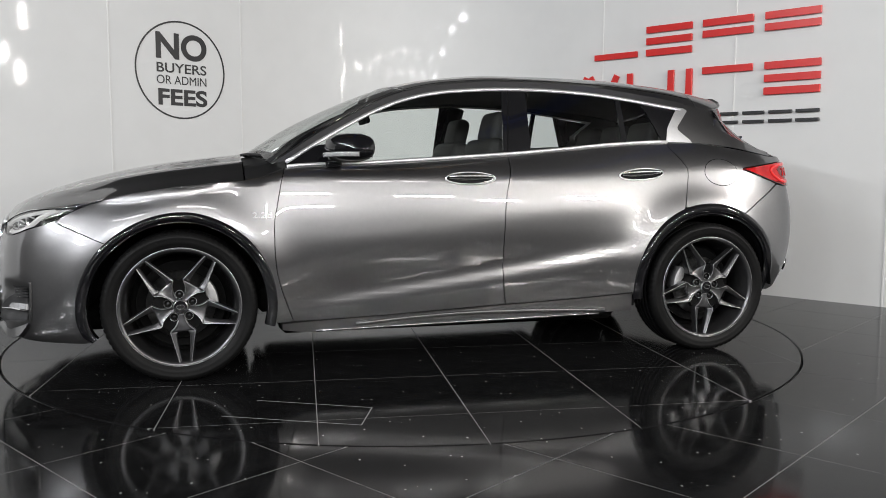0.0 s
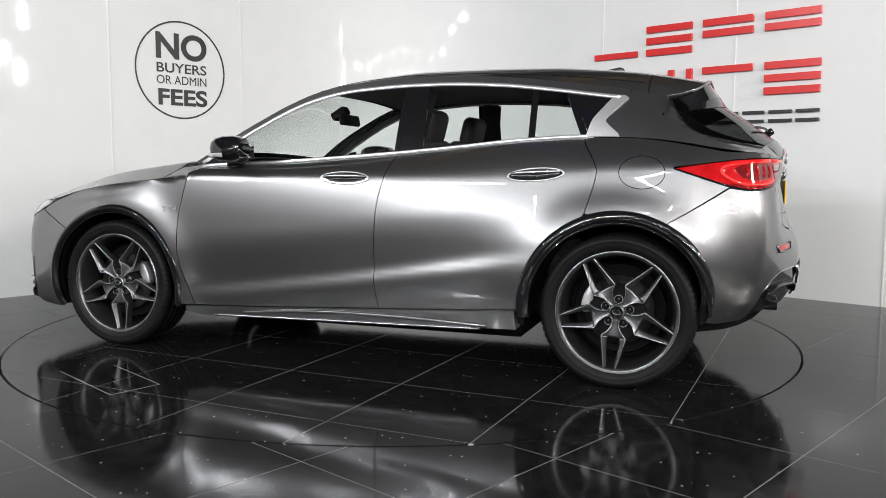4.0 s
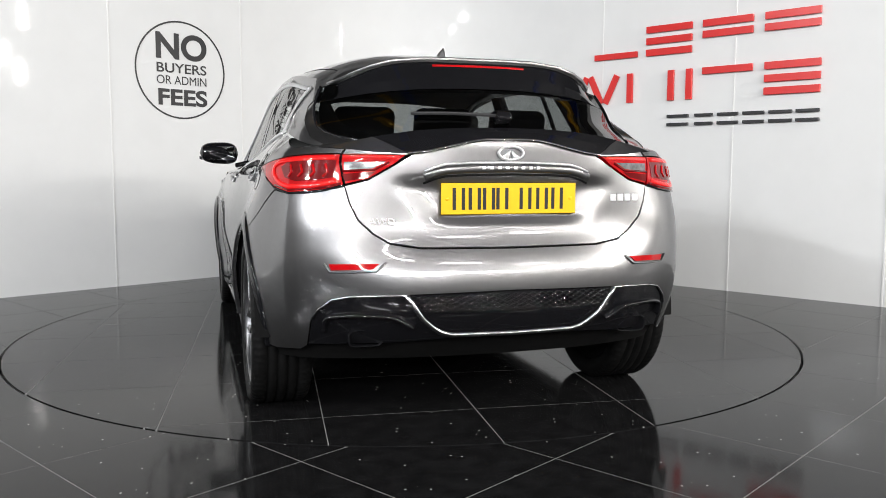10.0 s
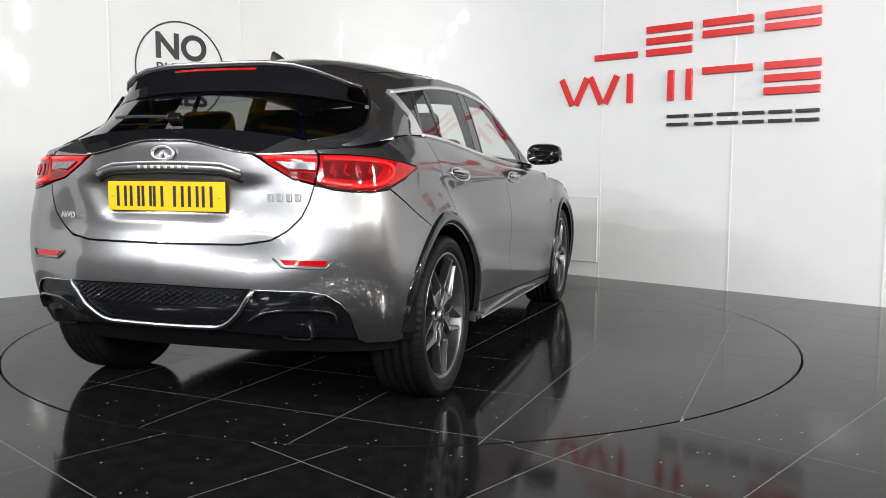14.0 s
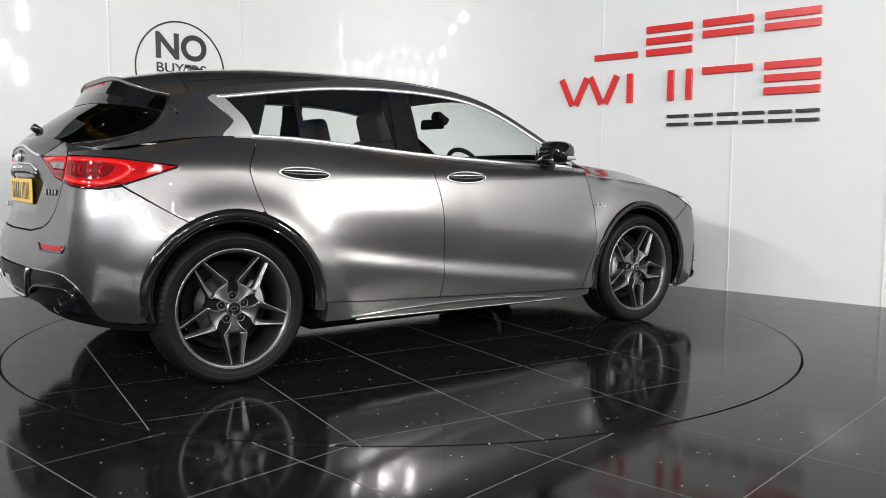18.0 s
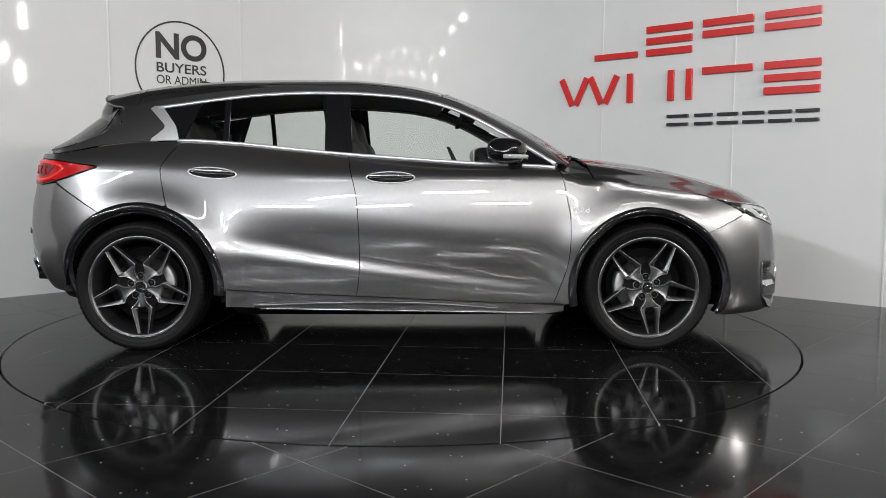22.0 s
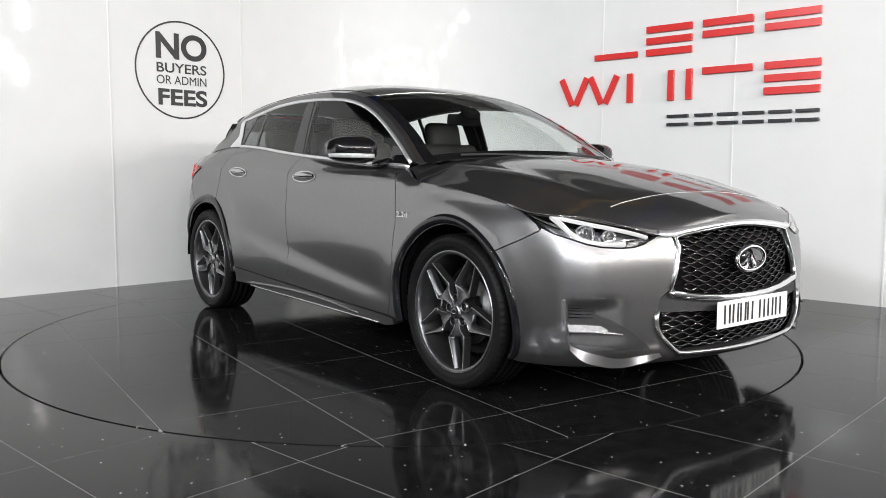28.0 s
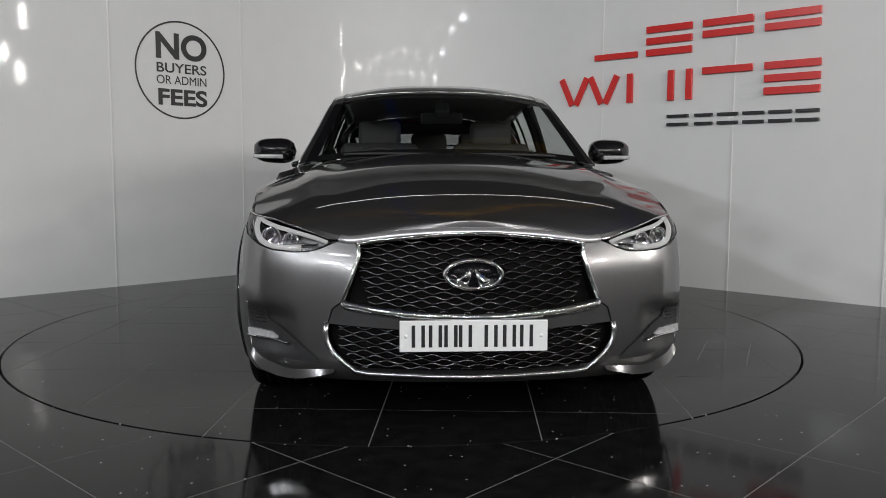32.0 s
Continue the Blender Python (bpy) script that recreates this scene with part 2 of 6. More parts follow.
# height of the flank's upper edge, front to back
EDGE = curve([(-2.05, 1.05), (-1.9, 1.045), (-1.75, 1.062), (-1.6, 1.088), (-1.45, 1.106), (-1.34, 1.112), (-1.15, 1.112), (-0.86, 1.097), (-0.58, 1.070), (-0.29, 1.044), (0.0, 1.023), (0.27, 1.005), (0.52, 0.990), (0.78, 0.981), (0.86, 0.972), (0.95, 0.938), (1.07, 0.912), (1.27, 0.893), (1.47, 0.876), (1.65, 0.855), (1.8, 0.830), (1.9, 0.810), (2.0, 0.793)])
EDGE_Y = curve([(-1.6, 0.728), (-1.34, 0.715), (-1.2, 0.710), (-0.8, 0.722), (-0.39, 0.730), (0.2, 0.735), (0.6, 0.742), (0.8, 0.752), (0.9, 0.765), (1.0, 0.818), (1.1, 0.852), (1.3, 0.868), (1.6, 0.872)])
CREASE = curve([(-1.6, 0.985), (-1.3, 0.972), (-1.05, 0.955), (-0.7, 0.936), (-0.2, 0.936), (0.5, 0.943), (0.85, 0.946), (1.0, 0.915), (1.1, 0.90), (1.6, 0.82)])
CREASE_Y = curve([(-1.6, 0.836), (-1.3, 0.825), (-1.09, 0.820), (-0.7, 0.834), (-0.2, 0.850), (0.3, 0.853), (0.8, 0.853), (1.1, 0.856), (1.6, 0.868)])
WAIST = curve([(-1.2, 0.62), (-0.9, 0.60), (-0.55, 0.555), (0.0, 0.475), (0.6, 0.40), (0.9, 0.37)])
DOOR = curve([(0.0, 0.845), (0.20, 0.860), (0.30, 0.873), (0.42, 0.889), (0.50, 0.8945), (0.55, 0.896), (0.63, 0.8935), (0.70, 0.8875), (0.75, 0.8820), (0.80, 0.8750), (0.86, 0.8650), (0.90, 0.8572), (0.942, 0.848)])


def top_z(s):
    """Height of the flank's upper edge all round, by the way along the plan."""
    x, y = np.interp(s, S_ALL, X_ALL), np.interp(s, S_ALL, Y_ALL) * 0.9
    z = EDGE(x)
    nose = 0.752 - 0.035 * (np.minimum(y, 0.44) / 0.44) ** 2 + 0.073 * step(0.40, 0.82, y)
    tail = 1.072 - 0.05 * step(0.08, 0.42, y) + 0.022 * step(0.45, 0.8, y)
    z = np.where(s > 1.2, z + (nose - z) * step(1.78, 1.98, x), z)
    return np.where(s < -1.2, z + (tail - z) * step(-1.72, -1.95, x), z)


def flank_y(x, z):
    """Half width of the body at a place along it and a height, before nose and tail round it off."""
    xc = np.clip(x, -1.6, 1.6)
    zc, yc, ze, ye = CREASE(xc), CREASE_Y(xc), EDGE(xc), EDGE_Y(xc)
    zc = np.minimum(zc, ze - 0.012)
    zl = 0.942 * np.clip(z / zc, 0, 1)
    low = DOOR(zl) + (yc - 0.848) * step(0.5, 0.942, zl)
    w = WAIST(np.clip(x, -1.2, 0.9))
    mid = step(1.16, 0.55, np.abs(x))
    # the hollow door: it leans in down to the waist line, then the sill flares out again
    lean = step(0.0, 1.0, (w + 0.24 - z) / 0.30)
    hollow = np.where(z > w, lean, lean - 0.80 * step(0.0, 0.085, w - z))
    low = low - 0.024 * mid * hollow
    u = np.clip((z - zc) / np.maximum(ze - zc, 1e-4), 0, 1)
    up = yc + (ye - yc) * (0.55 * u + 0.45 * u * u)
    # the rear wing's foot tucks in below the lamp
    low = low - 0.05 * step(-1.42, -1.78, x) * np.clip(0.84 - z, 0, 0.5)
    y = np.where(z > zc, up, low)
    # swell round the wheel arches
    for xw in (1.35, -1.35):
        r = np.hypot(x - xw, z - 0.34)
        y = y + 0.020 * np.exp(-((r - 0.43) / 0.10) ** 2) * step(1.02, 0.8, z)
    return y


def ring(s, z):
    """A point of the left flank, nose and tail."""
    s, z = np.asarray(s, float), np.asarray(z, float)
    xr, yn = np.interp(s, S_ALL, X_ALL), np.interp(s, S_ALL, Y_ALL)
    x = np.where(xr > 1.2, 1.2 + (xr - 1.2) * (NOSE_X(z) - 1.2) / 1.04, xr)
    end = TAIL_X(z) + (TAIL_CORNER_X(z) - TAIL_X(z)) * step(0.45, 0.86, yn)
    x = np.where(xr < -1.2, -1.2 + (xr + 1.2) * (end + 1.2) / -0.92, x)
    y = yn * flank_y(xr, z)
    # the hollow for the plate in the tailgate, and the fog lamps' hollows in the nose
    dent = step(0.45, 0.29, y + 0.9 * np.maximum(0, 0.90 - z)) * step(0.765, 0.805, z) * step(0.945, 0.905, z)
    x = np.where(xr < -1.9, x + 0.018 * dent, x)
    fog = step(1.97, 2.02, s) * step(2.25, 2.12, s) * step(0.300, 0.330, z) * step(0.475, 0.43, z)
    x = np.where(xr > 1.5, x - 0.026 * fog, x)
    return np.stack([x, y, z], -1)


# greenhouse: cant rail and crown, by the place along the car
RAIL_Z = curve([(0.93, 0.99), (0.86, 1.032), (0.70, 1.138), (0.525, 1.236), (0.41, 1.294), (0.27, 1.350), (0.13, 1.385), (0.0, 1.403), (-0.3, 1.420), (-0.6, 1.418), (-0.9, 1.395), (-1.2, 1.358), (-1.4, 1.326), (-1.6, 1.275), (-1.75, 1.215)])
RAIL_Y = curve([(0.93, 0.748), (0.86, 0.732), (0.7, 0.690), (0.525, 0.655), (0.27, 0.622), (0.0, 0.610), (-0.3, 0.605), (-0.9, 0.597), (-1.2, 0.585), (-1.5, 0.567), (-1.75, 0.56)])
CROWN = curve([(0.93, 1.030), (0.86, 1.075), (0.70, 1.178), (0.525, 1.274), (0.41, 1.333), (0.27, 1.397), (0.13, 1.444), (0.0, 1.471), (-0.3, 1.499), (-0.6, 1.501), (-0.9, 1.493), (-1.2, 1.468), (-1.4, 1.445), (-1.6, 1.411), (-1.72, 1.388)])


def side_glass(x, z):
    """A point of the greenhouse's left side."""
    x, z = np.asarray(x, float), np.asarray(z, float)
    ze, ye = EDGE(x), EDGE_Y(np.clip(x, -1.6, 0.86))
    # the foot follows the tail's plan
    ye = ye * np.where(x < -1.2, np.interp(s_of_x(-1.2 + (x + 1.2) * 1.08), S_ALL, Y_ALL), 1.0)
    u = np.clip((z - ze) / np.maximum(RAIL_Z(np.clip(x, -1.75, 0.93)) - ze, 0.03), -0.3, 1.3)
    yr = RAIL_Y(x)
    y = ye + (yr - ye) * (0.72 * u + 0.28 * u * np.abs(u))
    return np.stack([x, y, z], -1)


def top_skin(x, e):
    """Windscreen and roof: by row and by the share of the half width (-1 to 1)."""
    x, e = np.asarray(x, float), np.asarray(e, float)
    lead = 0.125 * step(-0.3, 0.75, x)
    zr, zc = RAIL_Z(np.clip(x, -1.75, 0.93)), CROWN(x)
    a = np.abs(e)
    z = zr + (zc - zr) * (1 - a ** (2.6 + 2.0 * step(-0.6, -1.5, x)))
    return np.stack([x + lead * (1 - e * e), RAIL_Y(x) * e, z], -1)


BONNET_Z = curve([(2.25, 0.752), (2.19, 0.776), (2.1, 0.818), (2.0, 0.860), (1.75, 0.935), (1.5, 0.989), (1.25, 1.023), (1.05, 1.046), (0.9, 1.060)])


def bonnet_skin(s, e):
    """The bonnet between the two upper edges of the wings."""
    s, e = np.asarray(s, float), np.asarray(e, float)
    zt = top_z(s)
    p = ring(s, zt)
    zc = np.maximum(BONNET_Z(p[..., 0]), zt)
    a = np.abs(e)
    ridge = 0.013 * np.exp(-((a - 0.72) / 0.075) ** 2) * step(2.1, 1.6, p[..., 0])
    z = zt + (zc - zt) * (1 - a**2.4) + ridge
    return np.stack([p[..., 0], p[..., 1] * e, z], -1)


BACK_EX = curve([(0.0, -1.93), (0.15, -1.76), (0.3, -1.625), (0.6, -1.565), (0.85, -1.535), (1.0, -1.52)])
BACK_EY = curve([(0.0, 0.545), (0.15, 0.618), (0.3, 0.645), (0.6, 0.640), (0.85, 0.620), (1.0, 0.60)])
BACK_EZ = curve([(0.0, 1.066), (0.15, 1.094), (0.3, 1.138), (0.6, 1.205), (0.85, 1.262), (1.0, 1.30)])


def back_skin(v, e):
    """The rear window, from its foot (v = 0) to the edge under the spoiler (v = 1); it wraps round at the sides."""
    v, e = np.asarray(v, float), np.asarray(e, float)
    k = np.abs(e) ** 2.6
    x0, z0 = -2.0 + 0.345 * v, 1.116 + 0.225 * v + 0.012 * np.sin(v * np.pi)
    return np.stack([x0 + (BACK_EX(v) - x0) * k, BACK_EY(v) * e, z0 + (BACK_EZ(v) - z0) * k], -1)


def s_of_x(x):
    """The way along the plan at which the flank stands at x."""
    x = np.asarray(x, float)
    return np.interp(x, np.concatenate([XR[::-1], [0], XF]), S_ALL)


def s_front(y):
    return np.interp(-np.asarray(y, float), -YF, SF)


def s_rear(y):
    return np.interp(-np.asarray(y, float), -YR, SR)


# ------------------------------------------------------------------ panels over those surfaces


def dense(pts, gap=0.03):
    """The closed outline with points no further apart than gap."""
    out = []
    for (a, b), (c, d) in zip(pts, pts[1:] + pts[:1]):
        k = max(1, int(math.ceil(math.hypot(c - a, d - b) / gap)))
        out += [(a + (c - a) * i / k, b + (d - b) * i / k) for i in range(k)]
    return out


def spline(pts, n=6):
    """An open smooth line through points."""
    out = []
    for i in range(len(pts) - 1):
        p0, p1, p2, p3 = (Vector(pts[max(0, i - 1)]), Vector(pts[i]), Vector(pts[i + 1]), Vector(pts[min(len(pts) - 1, i + 2)]))
        for k in range(n):
            t = k / n
            q = 0.5 * (2 * p1 + (p2 - p0) * t + (2 * p0 - 5 * p1 + 4 * p2 - p3) * t * t + (3 * p1 - p0 - 3 * p2 + p3) * t**3)
            out.append(tuple(q))
    return out + [tuple(pts[-1])]


def arc(cx, cz, r, a0, a1, n=20):
    return [(cx + r * math.cos(radians(a0 + (a1 - a0) * k / n)), cz + r * math.sin(radians(a0 + (a1 - a0) * k / n))) for k in range(n + 1)]


def inset(pts, d):
    """The outline drawn in by d, for the gap between panels."""
    if d == 0:
        return pts
    area = sum(a[0] * b[1] - b[0] * a[1] for a, b in zip(pts, pts[1:] + pts[:1]))
    sg = 1 if area > 0 else -1
    out = []
    for i, p in enumerate(pts):
        a, b = pts[i - 1], pts[(i + 1) % len(pts)]
        t = Vector((b[0] - a[0], b[1] - a[1]))
        if t.length < 1e-9:
            out.append(p)
            continue
        t.normalize()
        out.append((p[0] - t.y * sg * d, p[1] + t.x * sg * d))
    return out


def lifted(lift, uv, off=0.0):
    """Places and outward normals of a surface at (u, v) pairs, raised by off."""
    u, v = uv[:, 0], uv[:, 1]
    h = 1e-3
    P = lift(u, v)
    N = np.cross(lift(u + h, v) - lift(u - h, v), lift(u, v + h) - lift(u, v - h))
    N /= np.maximum(np.linalg.norm(N, axis=1), 1e-12)[:, None]
    core = np.stack([np.clip(P[:, 0], -1.3, 1.3), P[:, 1] * 0, np.clip(P[:, 2], 0.5, 0.75)], -1)
    N *= np.where((N * (P - core)).sum(1) < 0, -1, 1)[:, None]
    return P + N * off, N


def skin(bm, pts, lift, cell=0.035, depth=0.008, off=0.0, side=1, gap=0.0, fine=0.02):
    """A panel over the outline pts on a surface, with its edges turned in by depth."""
    pts = inset(dense(pts, fine), gap)
    tmp = bmesh.new()
    tmp.faces.new([tmp.verts.new((u, v, 0)) for u, v in pts])
    cu, cv = cell if isinstance(cell, tuple) else (cell, cell)
    A = np.array(pts)
    for ax, c in ((0, cu), (1, cv)):
        lo, hi = A[:, ax].min(), A[:, ax].max()
        for k in range(int(lo / c) - 1, int(hi / c) + 2):
            if lo + c * 0.2 < k * c < hi - c * 0.2:
                co, no = ((k * c, 0, 0), (1, 0, 0)) if ax == 0 else ((0, k * c, 0), (0, 1, 0))
                bmesh.ops.bisect_plane(tmp, geom=tmp.verts[:] + tmp.edges[:] + tmp.faces[:], plane_co=co, plane_no=no, dist=1e-5)
    tmp.verts.index_update()
    uv = np.array([v.co[:2] for v in tmp.verts])
    P, N = lifted(lift, uv, off)
    flip = np.array([1, side, 1])
    P, N = P * flip, N * flip
    vs = [bm.verts.new(p) for p in P]
    made = []
    for f in tmp.faces:
        idx = [v.index for v in f.verts]
        a, b, c = P[idx[0]], P[idx[1]], P[idx[2]]
        n = np.zeros(3)
        for i in range(len(idx)):
            n += np.cross(P[idx[i]], P[idx[(i + 1) % len(idx)]])
        if n @ N[idx].mean(0) < 0:
            idx = idx[::-1]
        made.append(bm.faces.new([vs[i] for i in idx]))
    if depth:
        rim = {}
        for e in tmp.edges:
            if len(e.link_faces) == 1:
                for v in e.verts:
                    i = v.index
                    if i not in rim:
                        rim[i] = (bm.verts.new(P[i]), bm.verts.new(P[i] - N[i] * depth))
        for e in tmp.edges:
            if len(e.link_faces) == 1:
                i, j = (v.index for v in e.verts)
                q = (rim[i][0], rim[j][0], rim[j][1], rim[i][1])
                mid = P[[v.index for v in e.link_faces[0].verts]].mean(0)
                n = np.cross(P[j] - P[i], -N[i])
                if n @ (P[i] - mid) < 0:
                    q = q[::-1]
                bm.faces.new(q)
    tmp.free()
    return bm


def sweep(bm, pts, w, h, normals=None, closed=False):
    """A flat bar with rounded shoulders along a 3D line; normals say where its top faces."""
    P = [Vector(p) for p in pts]
    k = len(P)
    prof = [(-0.5, 0), (-0.42, 0.75), (-0.2, 1), (0.2, 1), (0.42, 0.75), (0.5, 0)]
    rows = []
    for i in range(k):
        a, b = (P[i - 1], P[(i + 1) % k]) if closed else (P[max(0, i - 1)], P[min(k - 1, i + 1)])
        t = (b - a).normalized()
        n = Vector(normals[i]) if normals is not None else Vector((0, 1, 0))
        n = (n - t * n.dot(t)).normalized()
        s = t.cross(n)
        rows.append([bm.verts.new(P[i] + s * (u * w) + n * (v * h)) for u, v in prof])
    for i in range(k if closed else k - 1):
        a, b = rows[i], rows[(i + 1) % k]
        for j in range(5):
            bm.faces.new((a[j], a[j + 1], b[j + 1], b[j]))
    if not closed:
        bm.faces.new(rows[0])
        bm.faces.new(rows[-1][::-1])
    flip_out(bm)
    return bm


def strip(bm, uv, lift, w, h, side=1, off=0.0, closed=False):
    """A bar laid along a line on a surface."""
    P, N = lifted(lift, np.array(uv, float), off)
    f = np.array([1, side, 1])
    return sweep(bm, P * f, w, h, N * f, closed)


def loft(bm, A, B, n=6, side=1):
    """A sheet between two lines of equally many points."""
    rows = []
    for i in range(n + 1):
        t = i / n
        rows.append([bm.verts.new((a[0] + (b[0] - a[0]) * t, (a[1] + (b[1] - a[1]) * t) * side, a[2] + (b[2] - a[2]) * t)) for a, b in zip(A, B)])
    for r, q in zip(rows, rows[1:]):
        for j in range(len(r) - 1):
            try:
                bm.faces.new((r[j], r[j + 1], q[j + 1], q[j]))
            except ValueError:
                pass
    return bm


def face_away(bm, core=(0, 0, 0.7)):
    bm.normal_update()
    c = Vector(core)
    for f in bm.faces:
        if f.normal.dot(f.calc_center_median() - c) < 0:
            f.normal_flip()
    return bm


def sF(y, z):
    """Way along the plan of a point of the nose at half width y and height z."""
    return float(s_front(y * 0.9 / float(flank_y(1.6, z))))


def sR(y, z):
    return float(s_rear(y * 0.9 / float(flank_y(-1.6, z))))


# ------------------------------------------------------------------ the hall


def wall_face(bm, origin, along, a0, a1, z0, z1, thick, room):
    """A wall slab along a line, its face on the line and its thickness away from the room."""
    back = -room * thick
    p = [origin + along * a0, origin + along * a1]
    lo = [bm.verts.new((q.x, q.y, z0)) for q in (p[0], p[1], p[1] + back, p[0] + back)]
    hi = [bm.verts.new((q.x, q.y, z1)) for q in (p[0], p[1], p[1] + back, p[0] + back)]
    bm.faces.new(hi), bm.faces.new(lo[::-1])
    for i in range(4):
        bm.faces.new((lo[i], lo[(i + 1) % 4], hi[(i + 1) % 4], hi[i]))
    return flip_out(bm)


N_L = Vector((WALL_LE.y, -WALL_LE.x, 0))
N_R = Vector((-math.sqrt(0.5), -math.sqrt(0.5), 0))
WALL_TOP = 2.72


def structure(name, bm, mat, label, smooth=False):
    ob = new(name, mesh_of(bm, name, smooth))
    ob.data.materials.append(mat)
    return tagged(ob, label, kind="structure")


def build_hall():
    # where the two straight walls would meet
    det = WALL_LE.x * -WALL_RE.y + WALL_RE.x * WALL_LE.y
    d = WALL_R0 - WALL_L0
    aL = (d.x * -WALL_RE.y + WALL_RE.x * d.y) / det
    corner = WALL_L0 + WALL_LE * aL
    aR = (corner - WALL_R0).dot(WALL_RE)
    cut = 1.75
    wl = structure("wall_west", wall_face(bmesh.new(), WALL_L0, WALL_LE, -6.0, aL - cut, 0, WALL_TOP, 0.12, N_L), WALL, "glossy white laminate wall panels beside the turntable")
    wr = structure("wall_east", wall_face(bmesh.new(), WALL_R0, WALL_RE, aR + cut, 6.0, 0, WALL_TOP, 0.12, N_R), WALL, "glossy white laminate wall panels carrying the dealer sign")
    # the rounded corner between them
    p0, p1 = WALL_L0 + WALL_LE * (aL - cut), WALL_R0 + WALL_RE * (aR + cut)
    bm = bmesh.new()
    n = 32
    rows = []
    for i in range(n + 1):
        t = i / n
        q = p0 * (1 - t) ** 2 + corner * 2 * t * (1 - t) + p1 * t * t
        tan = ((corner - p0) * (1 - t) + (p1 - corner) * t).normalized()
        out = Vector((-tan.y, tan.x, 0)) * 0.12
        rows.append([bm.verts.new((*w.xy, z)) for w in (q, q + out) for z in (0, WALL_TOP)])
    for a, b in zip(rows, rows[1:]):
        bm.faces.new((a[0], a[1], b[1], b[0]))
        bm.faces.new((a[2], b[2], b[3], a[3]))
        bm.faces.new((a[1], a[3], b[3], b[1]))
    bm.normal_update()
    for e in bm.edges:
        e.smooth = not (len(e.link_faces) == 2 and abs(e.link_faces[0].normal.dot(e.link_faces[1].normal)) < 0.5)
    structure("wall_corner", bm, WALL, "curved glossy white laminate wall corner", True)
    # joint strips between the panels
    for nm, o, e, nn, spots in (("trim", WALL_L0, WALL_LE, N_L, (-2.28, -1.08, 0.115, 1.315)), ("trim", WALL_R0, WALL_RE, N_R, (-1.03, 0.17, 1.31, 2.5))):
        for a in spots:
            bm = bmesh.new()
            box(bm, 0.012, 0.004, WALL_TOP, Matrix(), 0.001, 1)
            ob = structure(nm, bm, SEAM, "slim white joint strip between wall panels")
            q = o + e * a + nn * 0.002
            ob.matrix_world = Matrix.LocRotScale((q.x, q.y, WALL_TOP / 2), Euler((0, 0, math.atan2(e.y, e.x))), None)
    # the hall beyond the turntable: plain walls and a dark roof
    for nm, x0, y0, x1, y1 in (("wall_south", 7.2, -16.5, -7.2, -16.5), ("wall_far_west", -7.2, -16.5, -7.2, 4.5), ("wall_far_east", 7.2, 4.5, 7.2, -16.5), ("wall_north", -7.2, 4.5, 7.2, 4.5)):
        a, b = Vector((x0, y0, 0)), Vector((x1, y1, 0))
        e = (b - a).normalized()
        nn = Vector((e.y, -e.x, 0))
        if nn.dot(-a) < 0:
            nn = -nn
        structure(nm, wall_face(bmesh.new(), a, e, 0, (b - a).length, 0, CEIL, 0.15, nn), HALL, "plain grey wall of the hall")
    bm = bmesh.new()
    box(bm, 14.8, 21.4, 0.15, pose(0, -6.0, CEIL + 0.075))
    structure("ceiling", bm, ROOF, "dark sheet roof of the hall")
    # painted roof steel over the floor before the turntable
    for m, mat, lab in ((pose(-0.25, -0.6, 3.95, 0, 0, 93), BEAMBLUE, "blue painted steel roof beam"), (pose(0.9, 0.6, 4.1, 0, 4, 24), BEAMYELLOW, "yellow painted steel roof brace"), (pose(-2.6, 0.2, 4.1, 0, -4, -30), BEAMYELLOW, "yellow painted steel roof brace"), (pose(2.9, -1.4, 3.95, 0, 0, 87), BEAMBLUE, "blue painted steel roof beam")):
        bm = bmesh.new()
        long = 7.0 if mat == BEAMBLUE else 4.4
        box(bm, long, 0.16, 0.018, pose(0, 0, 0.09), 0.003, 1)
        box(bm, long, 0.012, 0.17)
        box(bm, long, 0.16, 0.018, pose(0, 0, -0.09), 0.003, 1)
        ob = structure("roof_beam", bm, mat, lab)
        ob.matrix_world = m


def in_frame(e, n):
    """A pose whose x runs along a wall, y up and z out of it."""
    return Matrix((Vector((e.x, 0, n.x, 0)), Vector((e.y, 0, n.y, 0)), Vector((0, 1, 0, 0)), Vector((0, 0, 0, 1))))


def fit_text(txt, w, h, thick, bold=0.0):
    """Letters of the built-in font as a mesh, fitted into w by h, from the lower left."""
    cu = bpy.data.curves.new("lettering", "FONT")
    cu.body, cu.extrude, cu.offset = txt, 0.5, bold
    ob = bpy.data.objects.new("lettering", cu)
    me = bpy.data.meshes.new_from_object(ob)
    bpy.data.objects.remove(ob)
    co = np.empty(len(me.vertices) * 3)
    me.vertices.foreach_get("co", co)
    co = co.reshape(-1, 3)
    lo, hi = co.min(0), co.max(0)
    co = (co - lo) / (hi - lo) * np.array([w, h, thick])
    me.vertices.foreach_set("co", co.ravel())
    return me


